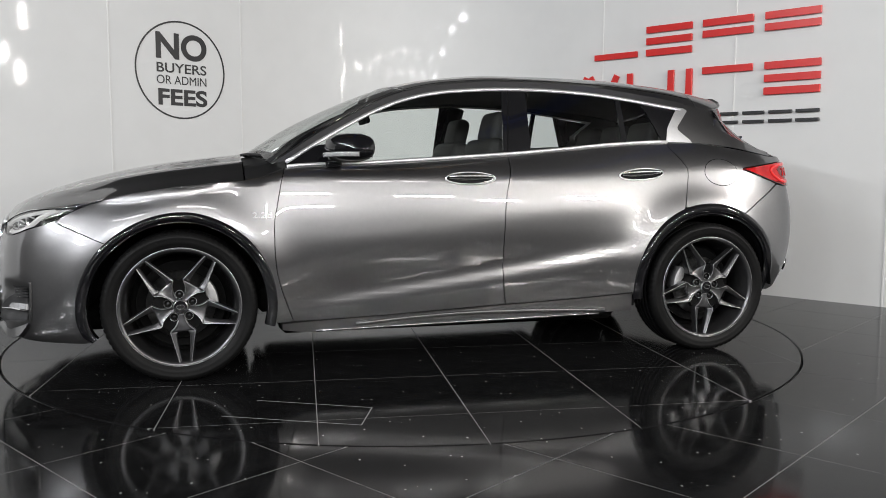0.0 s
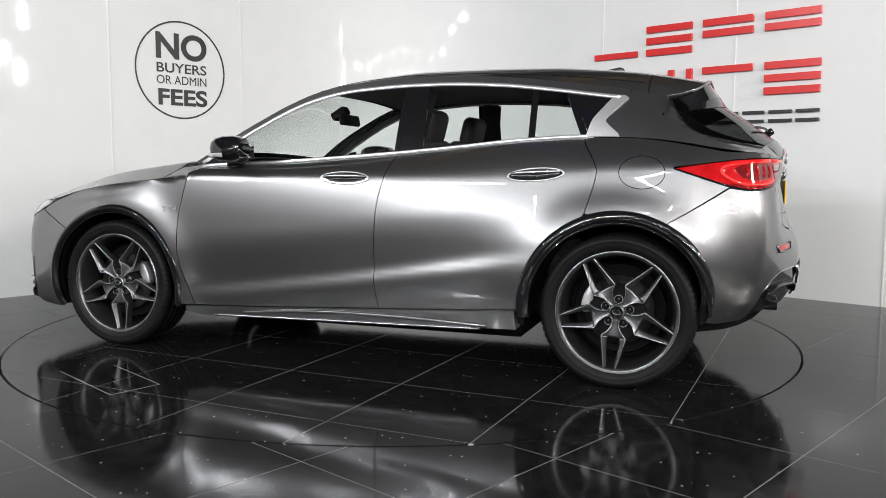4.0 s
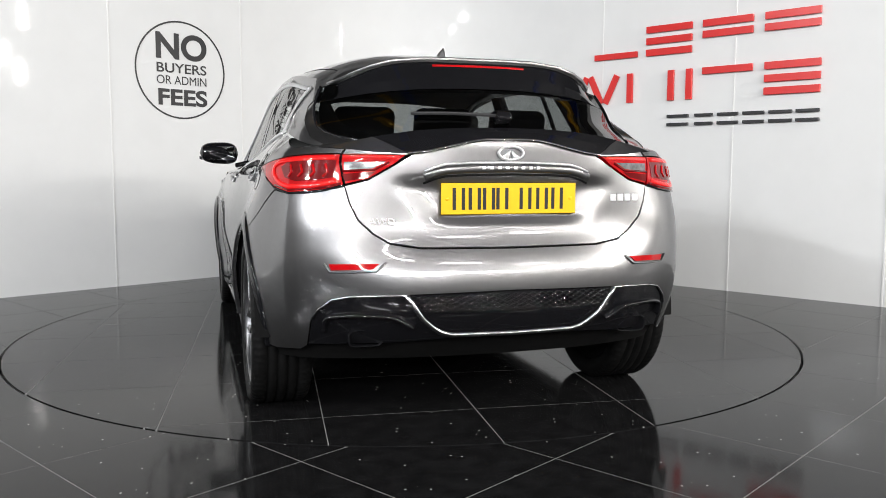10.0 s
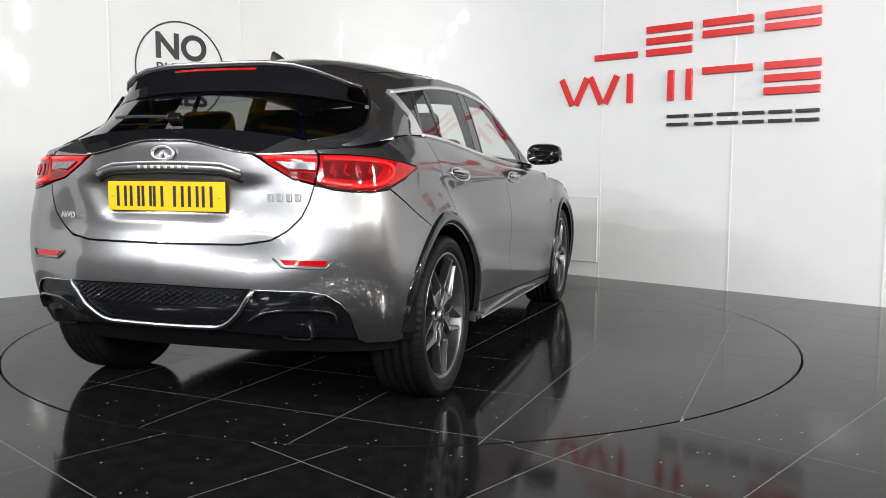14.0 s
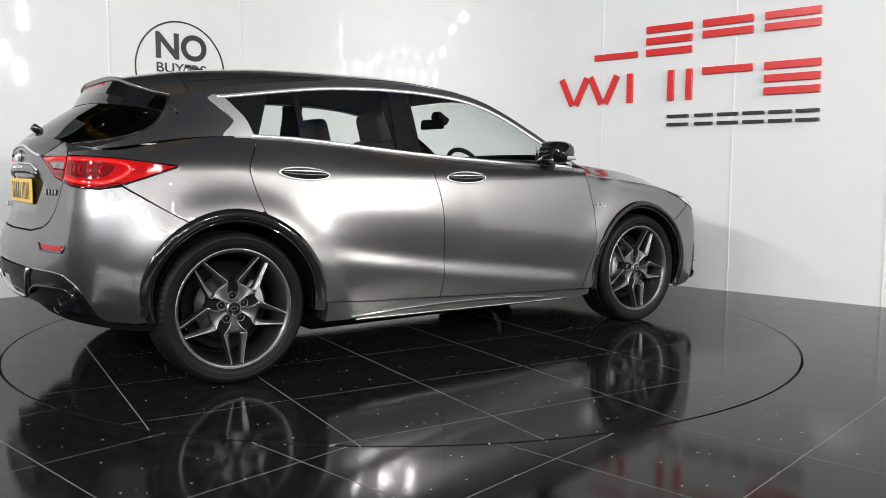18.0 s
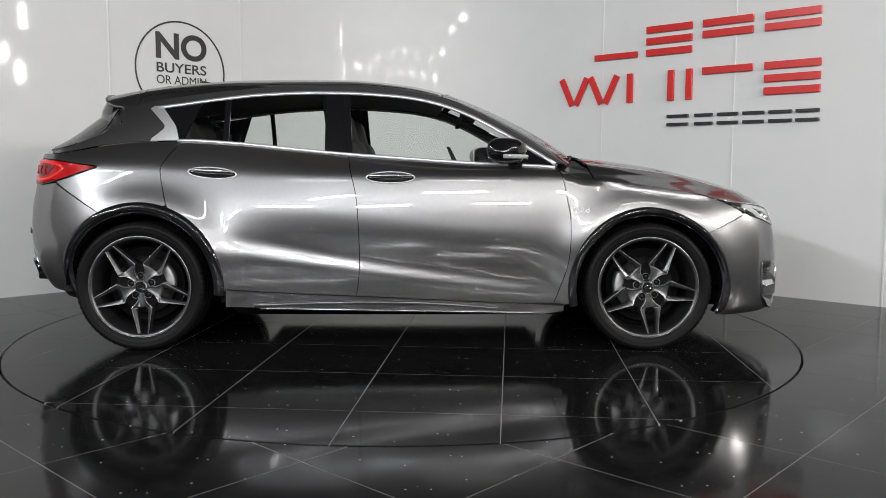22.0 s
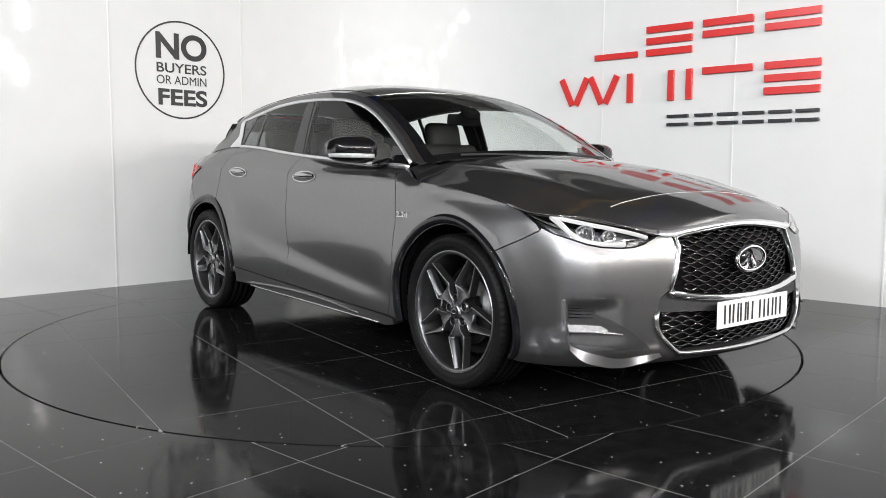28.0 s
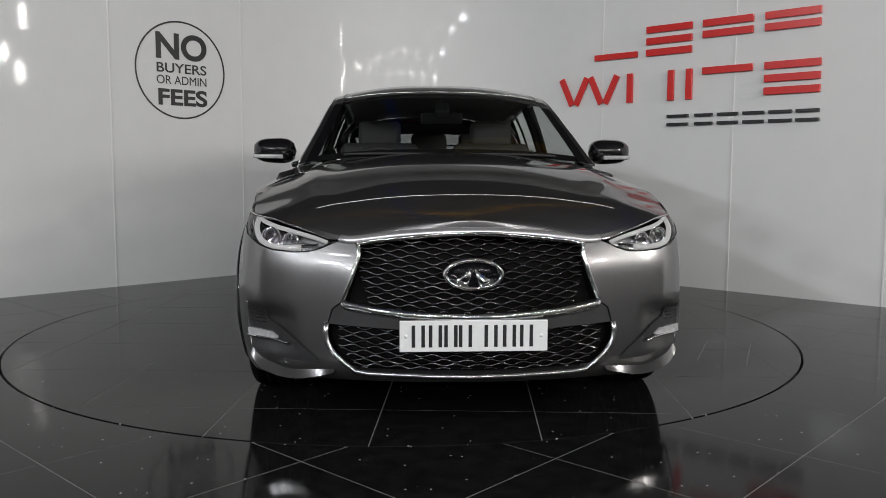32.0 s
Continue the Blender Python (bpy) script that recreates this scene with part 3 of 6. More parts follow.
def build_signs():
    # round notice on the west wall
    base = Matrix.Translation(WALL_L0) @ in_frame(WALL_LE, N_L)
    notice = new("wall_notice")
    notice.matrix_world = base @ pose(0.732, 1.800, 0.0025)
    tagged(notice, "round black vinyl notice in a ring on the white wall", "sign")
    bm = bmesh.new()
    lathe(bm, [(0.397, 0.0), (0.397, 0.0012), (0.411, 0.0012), (0.411, 0.0)], 96, "Z")
    part("ring", bm, BLACKV, notice)
    for txt, x, y, w, h, b in (("NO", -0.225, 0.085, 0.465, 0.222, 0.03), ("BUYERS", -0.222, -0.027, 0.455, 0.082, 0.012), ("OR ADMIN", -0.224, -0.122, 0.455, 0.072, 0.0), ("FEES", -0.214, -0.30, 0.45, 0.140, 0.03)):
        me = fit_text(txt, w, h, 0.0012, b)
        ob = new("lettering", me)
        me.materials.append(BLACKV)
        ob.parent = notice
        ob.matrix_basis = pose(x, y, 0)
    # raised dealer sign on the east wall: plain bars, letter by letter
    base = Matrix.Translation(WALL_R0) @ in_frame(WALL_RE, N_R)
    sign = new("dealer_sign")
    sign.matrix_world = base
    tagged(sign, "raised sign of red and black bars on the white wall", "sign")

    def bar(x, z, w, h, mat, lean=0.0):
        bm = bmesh.new()
        box(bm, w, h, 0.02, pose(x, z, 0.018, 0, 0, lean), 0.002, 1)
        part("bar", bm, mat, sign)

    lo, hi, th = 1.920, 2.165, 0.055
    bar(-0.89, lo + 0.028, 0.42, 0.05, RED)
    for x, zs in ((-0.391, (lo + 0.028, 2.042, hi - 0.028)), (0.110, (2.05, hi - 0.028)), (0.610, (2.05, hi - 0.028))):
        for z in zs:
            bar(x, z, 0.41, th, RED)
    lo, hi = 1.542, 1.790
    for x, lean in ((-1.39, 26), (-1.235, -26), (-1.085, 26), (-0.93, -26)):
        bar(x, (lo + hi) / 2, 0.055, 0.262, RED, lean)
    for x in (-0.745, -0.363, -0.202):
        bar(x, (lo + hi) / 2, 0.055, hi - lo, RED)
    bar(0.115, hi - 0.028, 0.41, th, RED)
    for z in (lo + 0.028, (lo + hi) / 2, hi - 0.028):
        bar(0.62, z, 0.415, th, RED)
    for x0, x1 in ((-0.389, -0.199), (-0.145, 0.008), (0.047, 0.218), (0.254, 0.422), (0.457, 0.631), (0.66, 0.831)):
        for z in (1.344, 1.412):
            bar((x0 + x1) / 2, z, x1 - x0, 0.024, BLACKV)
    # flush service hatch low in the same wall
    hatch = new("service_hatch")
    hatch.matrix_world = base @ pose(-1.27, 0.43, 0.0)
    tagged(hatch, "flush white service hatch low in the white wall", "hatch")
    bm = bmesh.new()
    box(bm, 0.43, 0.57, 0.008, pose(0, 0, 0.004), 0.002, 1)
    part("panel", bm, WALL, hatch)
    bm = bmesh.new()
    for x, y, w, h in ((-0.22, 0, 0.012, 0.59), (0.22, 0, 0.012, 0.59), (0, -0.29, 0.43, 0.012), (0, 0.29, 0.43, 0.012)):
        box(bm, w, h, 0.014, pose(x, y, 0.007), 0.002, 1)
    part("frame", bm, SEAM, hatch)


# ------------------------------------------------------------------ floor and turntable


def tile_mesh(cx, cy, ang, half, inside, long=0.0):
    """A tile's top and edges, cut by the turntable's rim where it crosses it."""
    r0 = TABLE_R - 0.007 if inside else TABLE_R + 0.007
    c, s = math.cos(ang), math.sin(ang)
    far = math.hypot(abs(cx), abs(cy))
    d = half * 1.4143
    cut = not (far + d < r0 if inside else far - d > r0)
    n = 44 if cut else 1
    bm = bmesh.new()
    g = {}

    def at(i, j):
        u, v = (2 * i / n - 1) * half, (2 * j / n - 1) * (half + long)
        return cx + u * c - v * s, cy + u * s + v * c

    def kept(i, j):
        r = math.hypot(*at(i + 0.5, j + 0.5))
        return not cut or (r < r0 if inside else r > r0)

    def vert(i, j):
        if (i, j) not in g:
            x, y = at(i, j)
            r = math.hypot(x, y)
            around = [kept(p, q) for p in (i - 1, i) for q in (j - 1, j) if 0 <= p < n and 0 <= q < n]
            if cut and not all(around):
                x, y = x * r0 / r, y * r0 / r
            g[i, j] = bm.verts.new((x - cx, y - cy, 0))
        return g[i, j]

    for i in range(n):
        for j in range(n):
            if kept(i, j):
                bm.faces.new((vert(i, j), vert(i + 1, j), vert(i + 1, j + 1), vert(i, j + 1)))
    if not bm.faces:
        bm.free()
        return None
    rim = [e for e in bm.edges if len(e.link_faces) == 1]
    ex = bmesh.ops.extrude_edge_only(bm, edges=rim)
    for v in ex["geom"]:
        if isinstance(v, bmesh.types.BMVert):
            v.co.z -= 0.008
    flip_out(bm)
    return bm


def build_floor():
    tile, joint = 0.6005, 0.0038
    # fixed floor: square grid turned by 45 degrees, round the turntable's opening
    bm = bmesh.new()
    lathe(bm, [(TABLE_R + 0.006, -0.03), (TABLE_R + 0.006, -0.0006), (18.5, -0.0006)], 160, "Z")
    floor = structure("floor", bm, GROUT, "black granite floor with pale grout joints round a turntable")
    a = radians(45)
    ex, ey = Vector((math.cos(a), math.sin(a))), Vector((-math.sin(a), math.cos(a)))
    at = Vector((-0.357, -2.376))
    u0, v0 = at.dot(ex), at.dot(ey)
    rest = bmesh.new()
    for i in range(-34, 22):
        for j in range(-34, 22):
            p = ex * (u0 + (i + 0.5) * tile) + ey * (v0 + (j + 0.5) * tile)
            if p.length + tile < TABLE_R or abs(p.x) > 7.3 or p.y > 4.6 or p.y < -16.6:
                continue
            b = tile_mesh(p.x, p.y, a, (tile - joint) / 2, False)
            if b is None:
                continue
            if -3.6 < p.y < 4.2 and abs(p.x) < 4.2:
                ob = part("tile", b, GRANITE, floor)
                ob.location = (p.x, p.y, 0)
            else:
                b.verts.index_update()
                vs = [rest.verts.new(v.co + Vector((p.x, p.y, 0))) for v in b.verts]
                for f in b.faces:
                    rest.faces.new([vs[v.index] for v in f.verts])
                b.free()
    ob = part("far_tiles", rest, GRANITE, floor)
    ob["kind"] = "stuff"
    # pit under the rim's gap
    bm = bmesh.new()
    lathe(bm, [(0.0, -0.05), (18.0, -0.05)], 48, "Z")
    structure("floor_bed", bm, PIT, "dark bed below the turntable's rim gap")
    # turntable
    table = new("turntable")
    tagged(table, "round black granite turntable set flush in the floor", "turntable")
    bm = bmesh.new()
    lathe(bm, [(0.0, -0.0006), (TABLE_R - 0.009, -0.0006), (TABLE_R - 0.009, -0.045), (0.0, -0.045)], 160, "Z")
    part("disc", bm, GROUT, table)
    b = radians(-5.5)
    # the grid lies nearly along the car
    ex, ey = Vector((math.cos(b), math.sin(b))), Vector((-math.sin(b), math.cos(b)))
    ox, oy = CAR_OFF
    u0 = 0.064 + ex.x * ox + ex.y * oy
    v0 = 1.078 + ey.x * ox + ey.y * oy
    for i in range(-5, 5):
        for j in range(-7, 4):
            p = ex * (u0 + (i + 0.5) * tile) + ey * (v0 + (j + 0.5) * tile * 1.022)
            bb = tile_mesh(p.x, p.y, b, (tile - joint) / 2, True, tile * 0.011)
            if bb is None:
                continue
            ob = part("tile", bb, GRANITE, table)
            ob.location = (p.x, p.y, 0)
    # cut joints round a small lift-out piece near the rim
    corners = [Vector((x + ox, y + oy, 0)) for x, y in ((1.18, 1.470), (0.668, 1.720), (0.588, 1.502), (1.036, 1.277))]
    for p, q in zip(corners, corners[1:]):
        bm = bmesh.new()
        box(bm, (q - p).length, 0.004, 0.0008, Matrix.Translation((p + q) / 2) @ Matrix.Rotation(math.atan2(q.y - p.y, q.x - p.x), 4, "Z"))
        part("cut_joint", bm, GROUT, table)
    return table


build_hall()
build_signs()
TABLE = build_floor()

# ------------------------------------------------------------------ the car
HUB = 0.342
D_TOP = curve([(0.866, 0.994), (0.695, 1.100), (0.525, 1.197), (0.41, 1.256), (0.27, 1.311), (0.13, 1.346), (0.0, 1.364), (-0.3, 1.381), (-0.44, 1.382), (-0.73, 1.370), (-1.02, 1.338), (-1.17, 1.317), (-1.36, 1.292)])
LINE_A = spline([(0.862, 0.975), (0.882, 0.945), (0.912, 0.80), (0.928, 0.69), (0.916, 0.475), (0.845, 0.254)], 5)
LINE_B = spline([(-0.256, 1.042), (-0.240, 0.967), (-0.207, 0.83), (-0.194, 0.69), (-0.188, 0.47), (-0.196, 0.36), (-0.208, 0.293)], 5)
LINE_C = spline([(-1.178, 1.113), (-1.176, 1.085), (-1.238, 0.985), (-1.240, 0.92), (-1.200, 0.775)], 5)
SILL = curve([(0.9, 0.247), (0.515, 0.260), (-0.147, 0.290), (-0.706, 0.315), (-0.9, 0.331)])
ARCH_F, ARCH_R = 0.428, 0.446
G = 0.0022
# lamp outlines, by the way along the plan and the height
LAMP_LOW = [(1.855, 0.800), (1.90, 0.742), (1.955, 0.718), (2.024, 0.699), (2.068, 0.684), (2.131, 0.671), (2.213, 0.666), (2.276, 0.669), (2.325, 0.682), (2.365, 0.700)]
LAMP_TOP = [(2.40, 0.712), (2.355, 0.716), (2.288, 0.736), (2.19, 0.759), (2.114, 0.776), (1.986, 0.802), (1.90, 0.822), (1.845, 0.834), (1.80, 0.843)]
LAMP_LOW = [(s, min(z, float(top_z(s)) - 0.006)) for s, z in LAMP_LOW]
LAMP_TOP = [(s, min(z, float(top_z(s)) - 0.004)) for s, z in LAMP_TOP]
TAIL_OUT = [(-1.606, 0.974), (-1.75, 0.992), (-1.88, 1.007), (-2.00, 1.014), (-2.113, 1.016), (-2.135, 0.96), (-2.150, 0.913), (-2.085, 0.896), (-2.015, 0.888), (-1.931, 0.884), (-1.84, 0.901), (-1.742, 0.930)]
TAIL_IN = [(-2.122, 1.016), (-2.25, 1.017), (-2.365, 1.015), (-2.334, 0.985), (-2.241, 0.932), (-2.158, 0.914), (-2.143, 0.96)]


def edge_line(x0, x1, n=16):
    return [(x, float(EDGE(x))) for x in np.linspace(x0, x1, n + 1)]


def sill_line(x0, x1, n=10):
    return [(x, float(SILL(x))) for x in np.linspace(x0, x1, n + 1)]


def on_s(pts):
    """Outline points given by x and height, taken over to the way along the plan."""
    return [(float(s_of_x(x)), z) for x, z in pts]


def put(name, bm, mat, parent, label=""):
    return part(name, bm, mat, parent, label, True)


def flat(name, bm, mat, parent, label=""):
    return part(name, bm, mat, parent, label, False)


def nose_full(u, z):
    """The nose from side to side, by the way from its middle."""
    return ring(S_NOSE - np.abs(u), z) * np.stack([np.ones_like(u), np.where(np.asarray(u) >= 0, 1.0, -1.0), np.ones_like(u)], -1)


def tail_full(u, z):
    return ring(S_TAIL + np.abs(u), z) * np.stack([np.ones_like(u), np.where(np.asarray(u) >= 0, 1.0, -1.0), np.ones_like(u)], -1)


def both(half, end):
    """A half outline that starts and ends on the middle, made whole."""
    h = [(abs(s - end), z) for s, z in half]
    return h + [(-u, z) for u, z in h[::-1] if u > 1e-6]


def doors_and_wings(car, sd):
    d1 = put("front_door", skin(bmesh.new(), LINE_A + sill_line(0.845, -0.208)[1:] + LINE_B[::-1] + edge_line(-0.256, 0.862)[1:-1], ring, 0.025, 0.012, 0, sd, G), PAINT, car)
    a0 = math.degrees(math.atan2(0.775 - HUB, -1.2 + 1.35))
    arch = arc(-1.35, HUB, ARCH_R, a0 - 2, -4, 14)
    d2 = put("rear_door", skin(bmesh.new(), LINE_B + sill_line(-0.208, -0.893)[1:] + arch[::-1] + LINE_C[::-1] + edge_line(-1.178, -0.256)[1:-1], ring, 0.025, 0.012, 0, sd, G), PAINT, car)
    af = arc(1.35, HUB, ARCH_F, 192, 43.5, 30)
    top = [(float(s_of_x(x)), float(top_z(s_of_x(x)))) for x in np.linspace(1.67, 0.875, 24)]
    wing = on_s(af) + [(1.893, 0.73), LAMP_LOW[0], LAMP_TOP[-1]] + top + LINE_A[3:] + [(0.905, 0.25)]
    put("front_wing", skin(bmesh.new(), wing, ring, 0.025, 0.012, 0, sd, G), PAINT, car)
    ar = arc(-1.35, HUB, ARCH_R, a0, 118, 20)
    q = LINE_C + on_s(ar[1:]) + [(-1.838, 0.894), (-1.742, 0.925), (-1.600, 0.971), (-1.600, 0.978), (-1.75, 0.996), (-1.88, 1.011), (-2.0, 1.018), (-2.113, 1.020)] + [(s, float(top_z(s))) for s in np.linspace(-2.113, -1.178, 26)][:-1]
    put("rear_quarter", skin(bmesh.new(), q, ring, 0.025, 0.012, 0, sd, G), PAINT, car)
    sk = sill_line(0.90, -0.893) + [(-0.90, 0.235), (-0.70, 0.226), (-0.15, 0.210), (0.5, 0.198), (0.80, 0.196), (0.90, 0.215)]
    skirt = put("side_skirt", skin(bmesh.new(), sk, ring, 0.03, 0.06, 0.004, sd, G), PAINT, car)
    put("bright_strip", strip(bmesh.new(), [(x, 0.203 + 0.022 * (0.74 - x) / 1.45) for x in np.linspace(0.74, -0.72, 20)], ring, 0.012, 0.006, sd, 0.004), SATIN, skirt, "satin chrome strip")
    # fin along the foot of the sill
    put("sill_fin", strip(bmesh.new(), [(x, 0.262 - 0.045 * abs((x + 0.1) / 0.75) ** 2 * (1 if x > -0.1 else 0.6)) for x in np.linspace(0.55, -0.75, 20)], ring, 0.018, 0.014, sd, 0.004), PAINT, skirt)
    # door handles in their hollows
    for door, xc, zc, zl in ((d1, -0.024, 0.922, 0.0), (d2, -0.968, 0.943, 0.06)):
        ell = [(xc + 0.128 * math.cos(a), zc + 0.028 * math.sin(a) - zl * 0.128 * math.cos(a)) for a in np.linspace(0, 2 * math.pi, 40)[:-1]]
        put("handle_rim", strip(bmesh.new(), ell, ring, 0.007, 0.006, sd, 0.001, True), BRIGHT, door, "bright handle rim")
        put("handle_cup", skin(bmesh.new(), [(xc + (u - xc) * 0.95, zc + (v - zc) * 0.9) for u, v in ell], ring, 0.03, 0.0, 0.0022, sd), GLOSSBLACK, door)
        P = [(xc + 0.112 * k, zc + 0.006 - zl * 0.112 * k) for k in np.linspace(-1, 1, 14)]
        bm = bmesh.new()
        pts, N = lifted(ring, np.array(P), 0.006)
        rows = []
        for i, k in enumerate(np.linspace(-1, 1, 14)):
            hh = 0.016 * (1 - 0.45 * k * k)
            lift = 0.016 * (1 - k**4)
            row = []
            for a in np.linspace(0, math.pi, 7):
                row.append(bm.verts.new(Vector(pts[i] * np.array([1, sd, 1])) + Vector(N[i] * np.array([1, sd, 1])) * (lift + 0.006) * math.sin(a) + Vector((0, 0, hh * math.cos(a)))))
            rows.append(row)
        for a, b in zip(rows, rows[1:]):
            for j in range(6):
                bm.faces.new((a[j], a[j + 1], b[j + 1], b[j]))
        flip_out(bm)
        put("grip", bm, SATIN, door)
    # fuel flap on the right-hand and left-hand quarter share one shape; only the left flank has the flap
    if sd > 0:
        ell = [(-1.455 + 0.105 * math.cos(a), 0.955 + 0.071 * math.sin(a)) for a in np.linspace(0, 2 * math.pi, 48)[:-1]]
        fl = put("fuel_flap", skin(bmesh.new(), ell, ring, 0.03, 0.0, 0.0012, sd), PAINT, car)
        put("flap_gap", strip(bmesh.new(), ell, ring, 0.004, 0.0008, sd, 0.0008, True), SHELL, fl, "dark gap round the flap")
    # black mouldings round the arches
    for xw, ro, ri, a_0, a_1, nm in ((1.35, ARCH_F + 0.004, 0.384, -20, 194, "arch"), (-1.35, ARCH_R + 0.004, 0.390, -6, 185, "arch")):
        bm = bmesh.new()
        rows = []
        section = [(0.0, -0.004), (0.02, 0.004), (0.12, 0.0095), (0.35, 0.013), (0.6, 0.0115), (0.82, 0.006), (0.95, -0.004), (1.0, -0.02), (1.0, -0.045)]
        for k in range(61):
            a = radians(a_0 + (a_1 - a_0) * k / 60)
            uv = on_s([(xw + (ro + (ri - ro) * f) * math.cos(a), HUB + (ro + (ri - ro) * f) * math.sin(a)) for f, _ in section])
            P, N = lifted(ring, np.array(uv), 0.0)
            rows.append([bm.verts.new(tuple((p + np.array([0.0, 1.0, 0.0]) * o) * np.array([1, sd, 1]))) for p, (_, o) in zip(P, section)])
        for p, q2 in zip(rows, rows[1:]):
            for k in range(len(section) - 1):
                bm.faces.new((p[k], p[k + 1], q2[k + 1], q2[k]))
        put("arch_moulding", face_away(bm, (xw, 0, HUB)), GLOSSBLACK, car, "gloss black wheel arch moulding")
        bm = bmesh.new()
        n = 40
        rows = []
        for i in range(n + 1):
            a = radians(max(a_0, 0) + (min(a_1, 180) - max(a_0, 0)) * i / n)
            rows.append([bm.verts.new((xw + r * math.cos(a), sd * y, HUB + r * math.sin(a))) for r, y in ((0.386, 0.885), (0.40, 0.84), (0.40, 0.48), (0.05, 0.47))])
        for a, b in zip(rows, rows[1:]):
            for j in range(3):
                bm.faces.new((a[j], a[j + 1], b[j + 1], b[j]))
        put("wheel_well", bm, SHELL, car)


def glasshouse(car, sd):
    low = lambda x: float(EDGE(x)) + 0.012
    high = lambda x: max(float(D_TOP(x)) - 0.010, low(x) + 0.002)

    def pane(name, x0, x1, mat, slant=0.0, slant0=0.0):
        xs, xt = np.linspace(x0, x1, 18), np.linspace(x0 + slant0, x1 + slant, 18)
        return put(name, skin(bmesh.new(), [(x, low(x)) for x in xs] + [(x, high(x)) for x in xt[::-1]], side_glass, 0.06, 0.004, 0, sd), mat, car)

    pane("front_window", 0.83, -0.235, GLASS, -0.02)
    pane("rear_window", -0.385, -0.905, GLASS)
    pane("fixed_window", -0.935, -1.150, GLASS, 0.085)
    put("rear_quarter_window", skin(bmesh.new(), [(-1.185, 1.128), (-1.22, 1.17), (-1.215, 1.20), (-1.31, 1.285), (-1.095, 1.318)], side_glass, 0.05, 0.004, 0, sd), GLOSSBLACK, car, "black rear quarter window")
    for x0, x1, sl, nm in ((-0.235, -0.385, 0.0, "b_pillar"), (-0.905, -0.935, 0.0, "window_bar"), (-1.150, -1.185, 0.088, "door_frame")):
        pts = [(x0, low(x0) - 0.003), (x1, low(x1) - 0.003), (x1 + sl, high(x1 + sl) + 0.004), (x0 + sl - (0.02 if nm == "b_pillar" else 0), high(x0 + sl) + 0.004)]
        put(nm, skin(bmesh.new(), pts, side_glass, 0.05, 0.010, 0.0015, sd), GLOSSBLACK, car)
    bm = bmesh.new()
    strip(bm, [(-0.258 - 0.10 * (z - 1.05), z) for z in np.linspace(1.055, 1.372, 12)], side_glass, 0.005, 0.001, sd, 0.002)
    put("door_gap", bm, SHELL, car)
    # painted cant rail and rear pillar
    xs = np.linspace(0.90, -1.355, 50)
    pts = [(x, float(D_TOP(x)) + 0.004) for x in xs] + [(x, float(RAIL_Z(x)) + 0.002) for x in xs[::-1]]
    put("cant_rail", skin(bmesh.new(), pts, side_glass, 0.04, 0.006, 0, sd), PAINT, car)
    cp = [(-1.325, 1.114), (-1.262, 1.176), (-1.256, 1.192), (-1.268, 1.212), (-1.350, 1.295)] + [(x, float(RAIL_Z(x))) for x in np.linspace(-1.36, -1.55, 8)] + [(-1.50, 1.215), (-1.6, 1.155), (-1.75, 1.092), (-1.90, 1.046)] + [(x, float(EDGE(x)) + 0.001) for x in np.linspace(-1.88, -1.35, 14)]
    put("rear_pillar", skin(bmesh.new(), cp, side_glass, 0.03, 0.006, 0, sd), PAINT, car)
    # bright surround: foot, head and the kinked piece at the back
    bm = strip(bmesh.new(), [(x, float(EDGE(x)) + 0.005) for x in np.linspace(0.858, -1.18, 40)], side_glass, 0.017, 0.008, sd, 0.001)
    put("belt_trim", bm, BRIGHT, car, "bright chrome waist trim")
    bm = strip(bmesh.new(), [(x, float(D_TOP(x))) for x in np.linspace(0.862, -1.31, 60)], side_glass, 0.020, 0.008, sd, 0.001)
    put("roof_trim", bm, BRIGHT, car, "bright chrome window trim")
    k = [(-1.172, 1.117), (-1.325, 1.113)] + spline([(-1.318, 1.128), (-1.268, 1.172), (-1.258, 1.192), (-1.272, 1.214), (-1.352, 1.292)], 4) + spline([(-1.33, 1.306), (-1.285, 1.300), (-1.232, 1.240), (-1.198, 1.196), (-1.182, 1.150)], 4)
    put("kinked_trim", skin(bmesh.new(), k, side_glass, 0.03, 0.004, 0.006, sd), BRIGHT, car, "satin chrome kinked pillar trim")


def woven(bm, yz, off, w, h, end):
    """A bar along (y, z) points of the nose (end 1) or the tail (end -1)."""
    A = np.array(yz)
    a = np.abs(A[:, 0]) * 0.9 / flank_y(np.full(len(A), 1.6 * end), A[:, 1])
    s = s_front(a) if end > 0 else s_rear(a)
    P, N = lifted(ring, np.stack([s, A[:, 1]], -1), off)
    f = np.stack([np.ones(len(A)), np.where(A[:, 0] >= 0, 1, -1), np.ones(len(A))], -1)
    return sweep(bm, P * f, w, h, N * f)


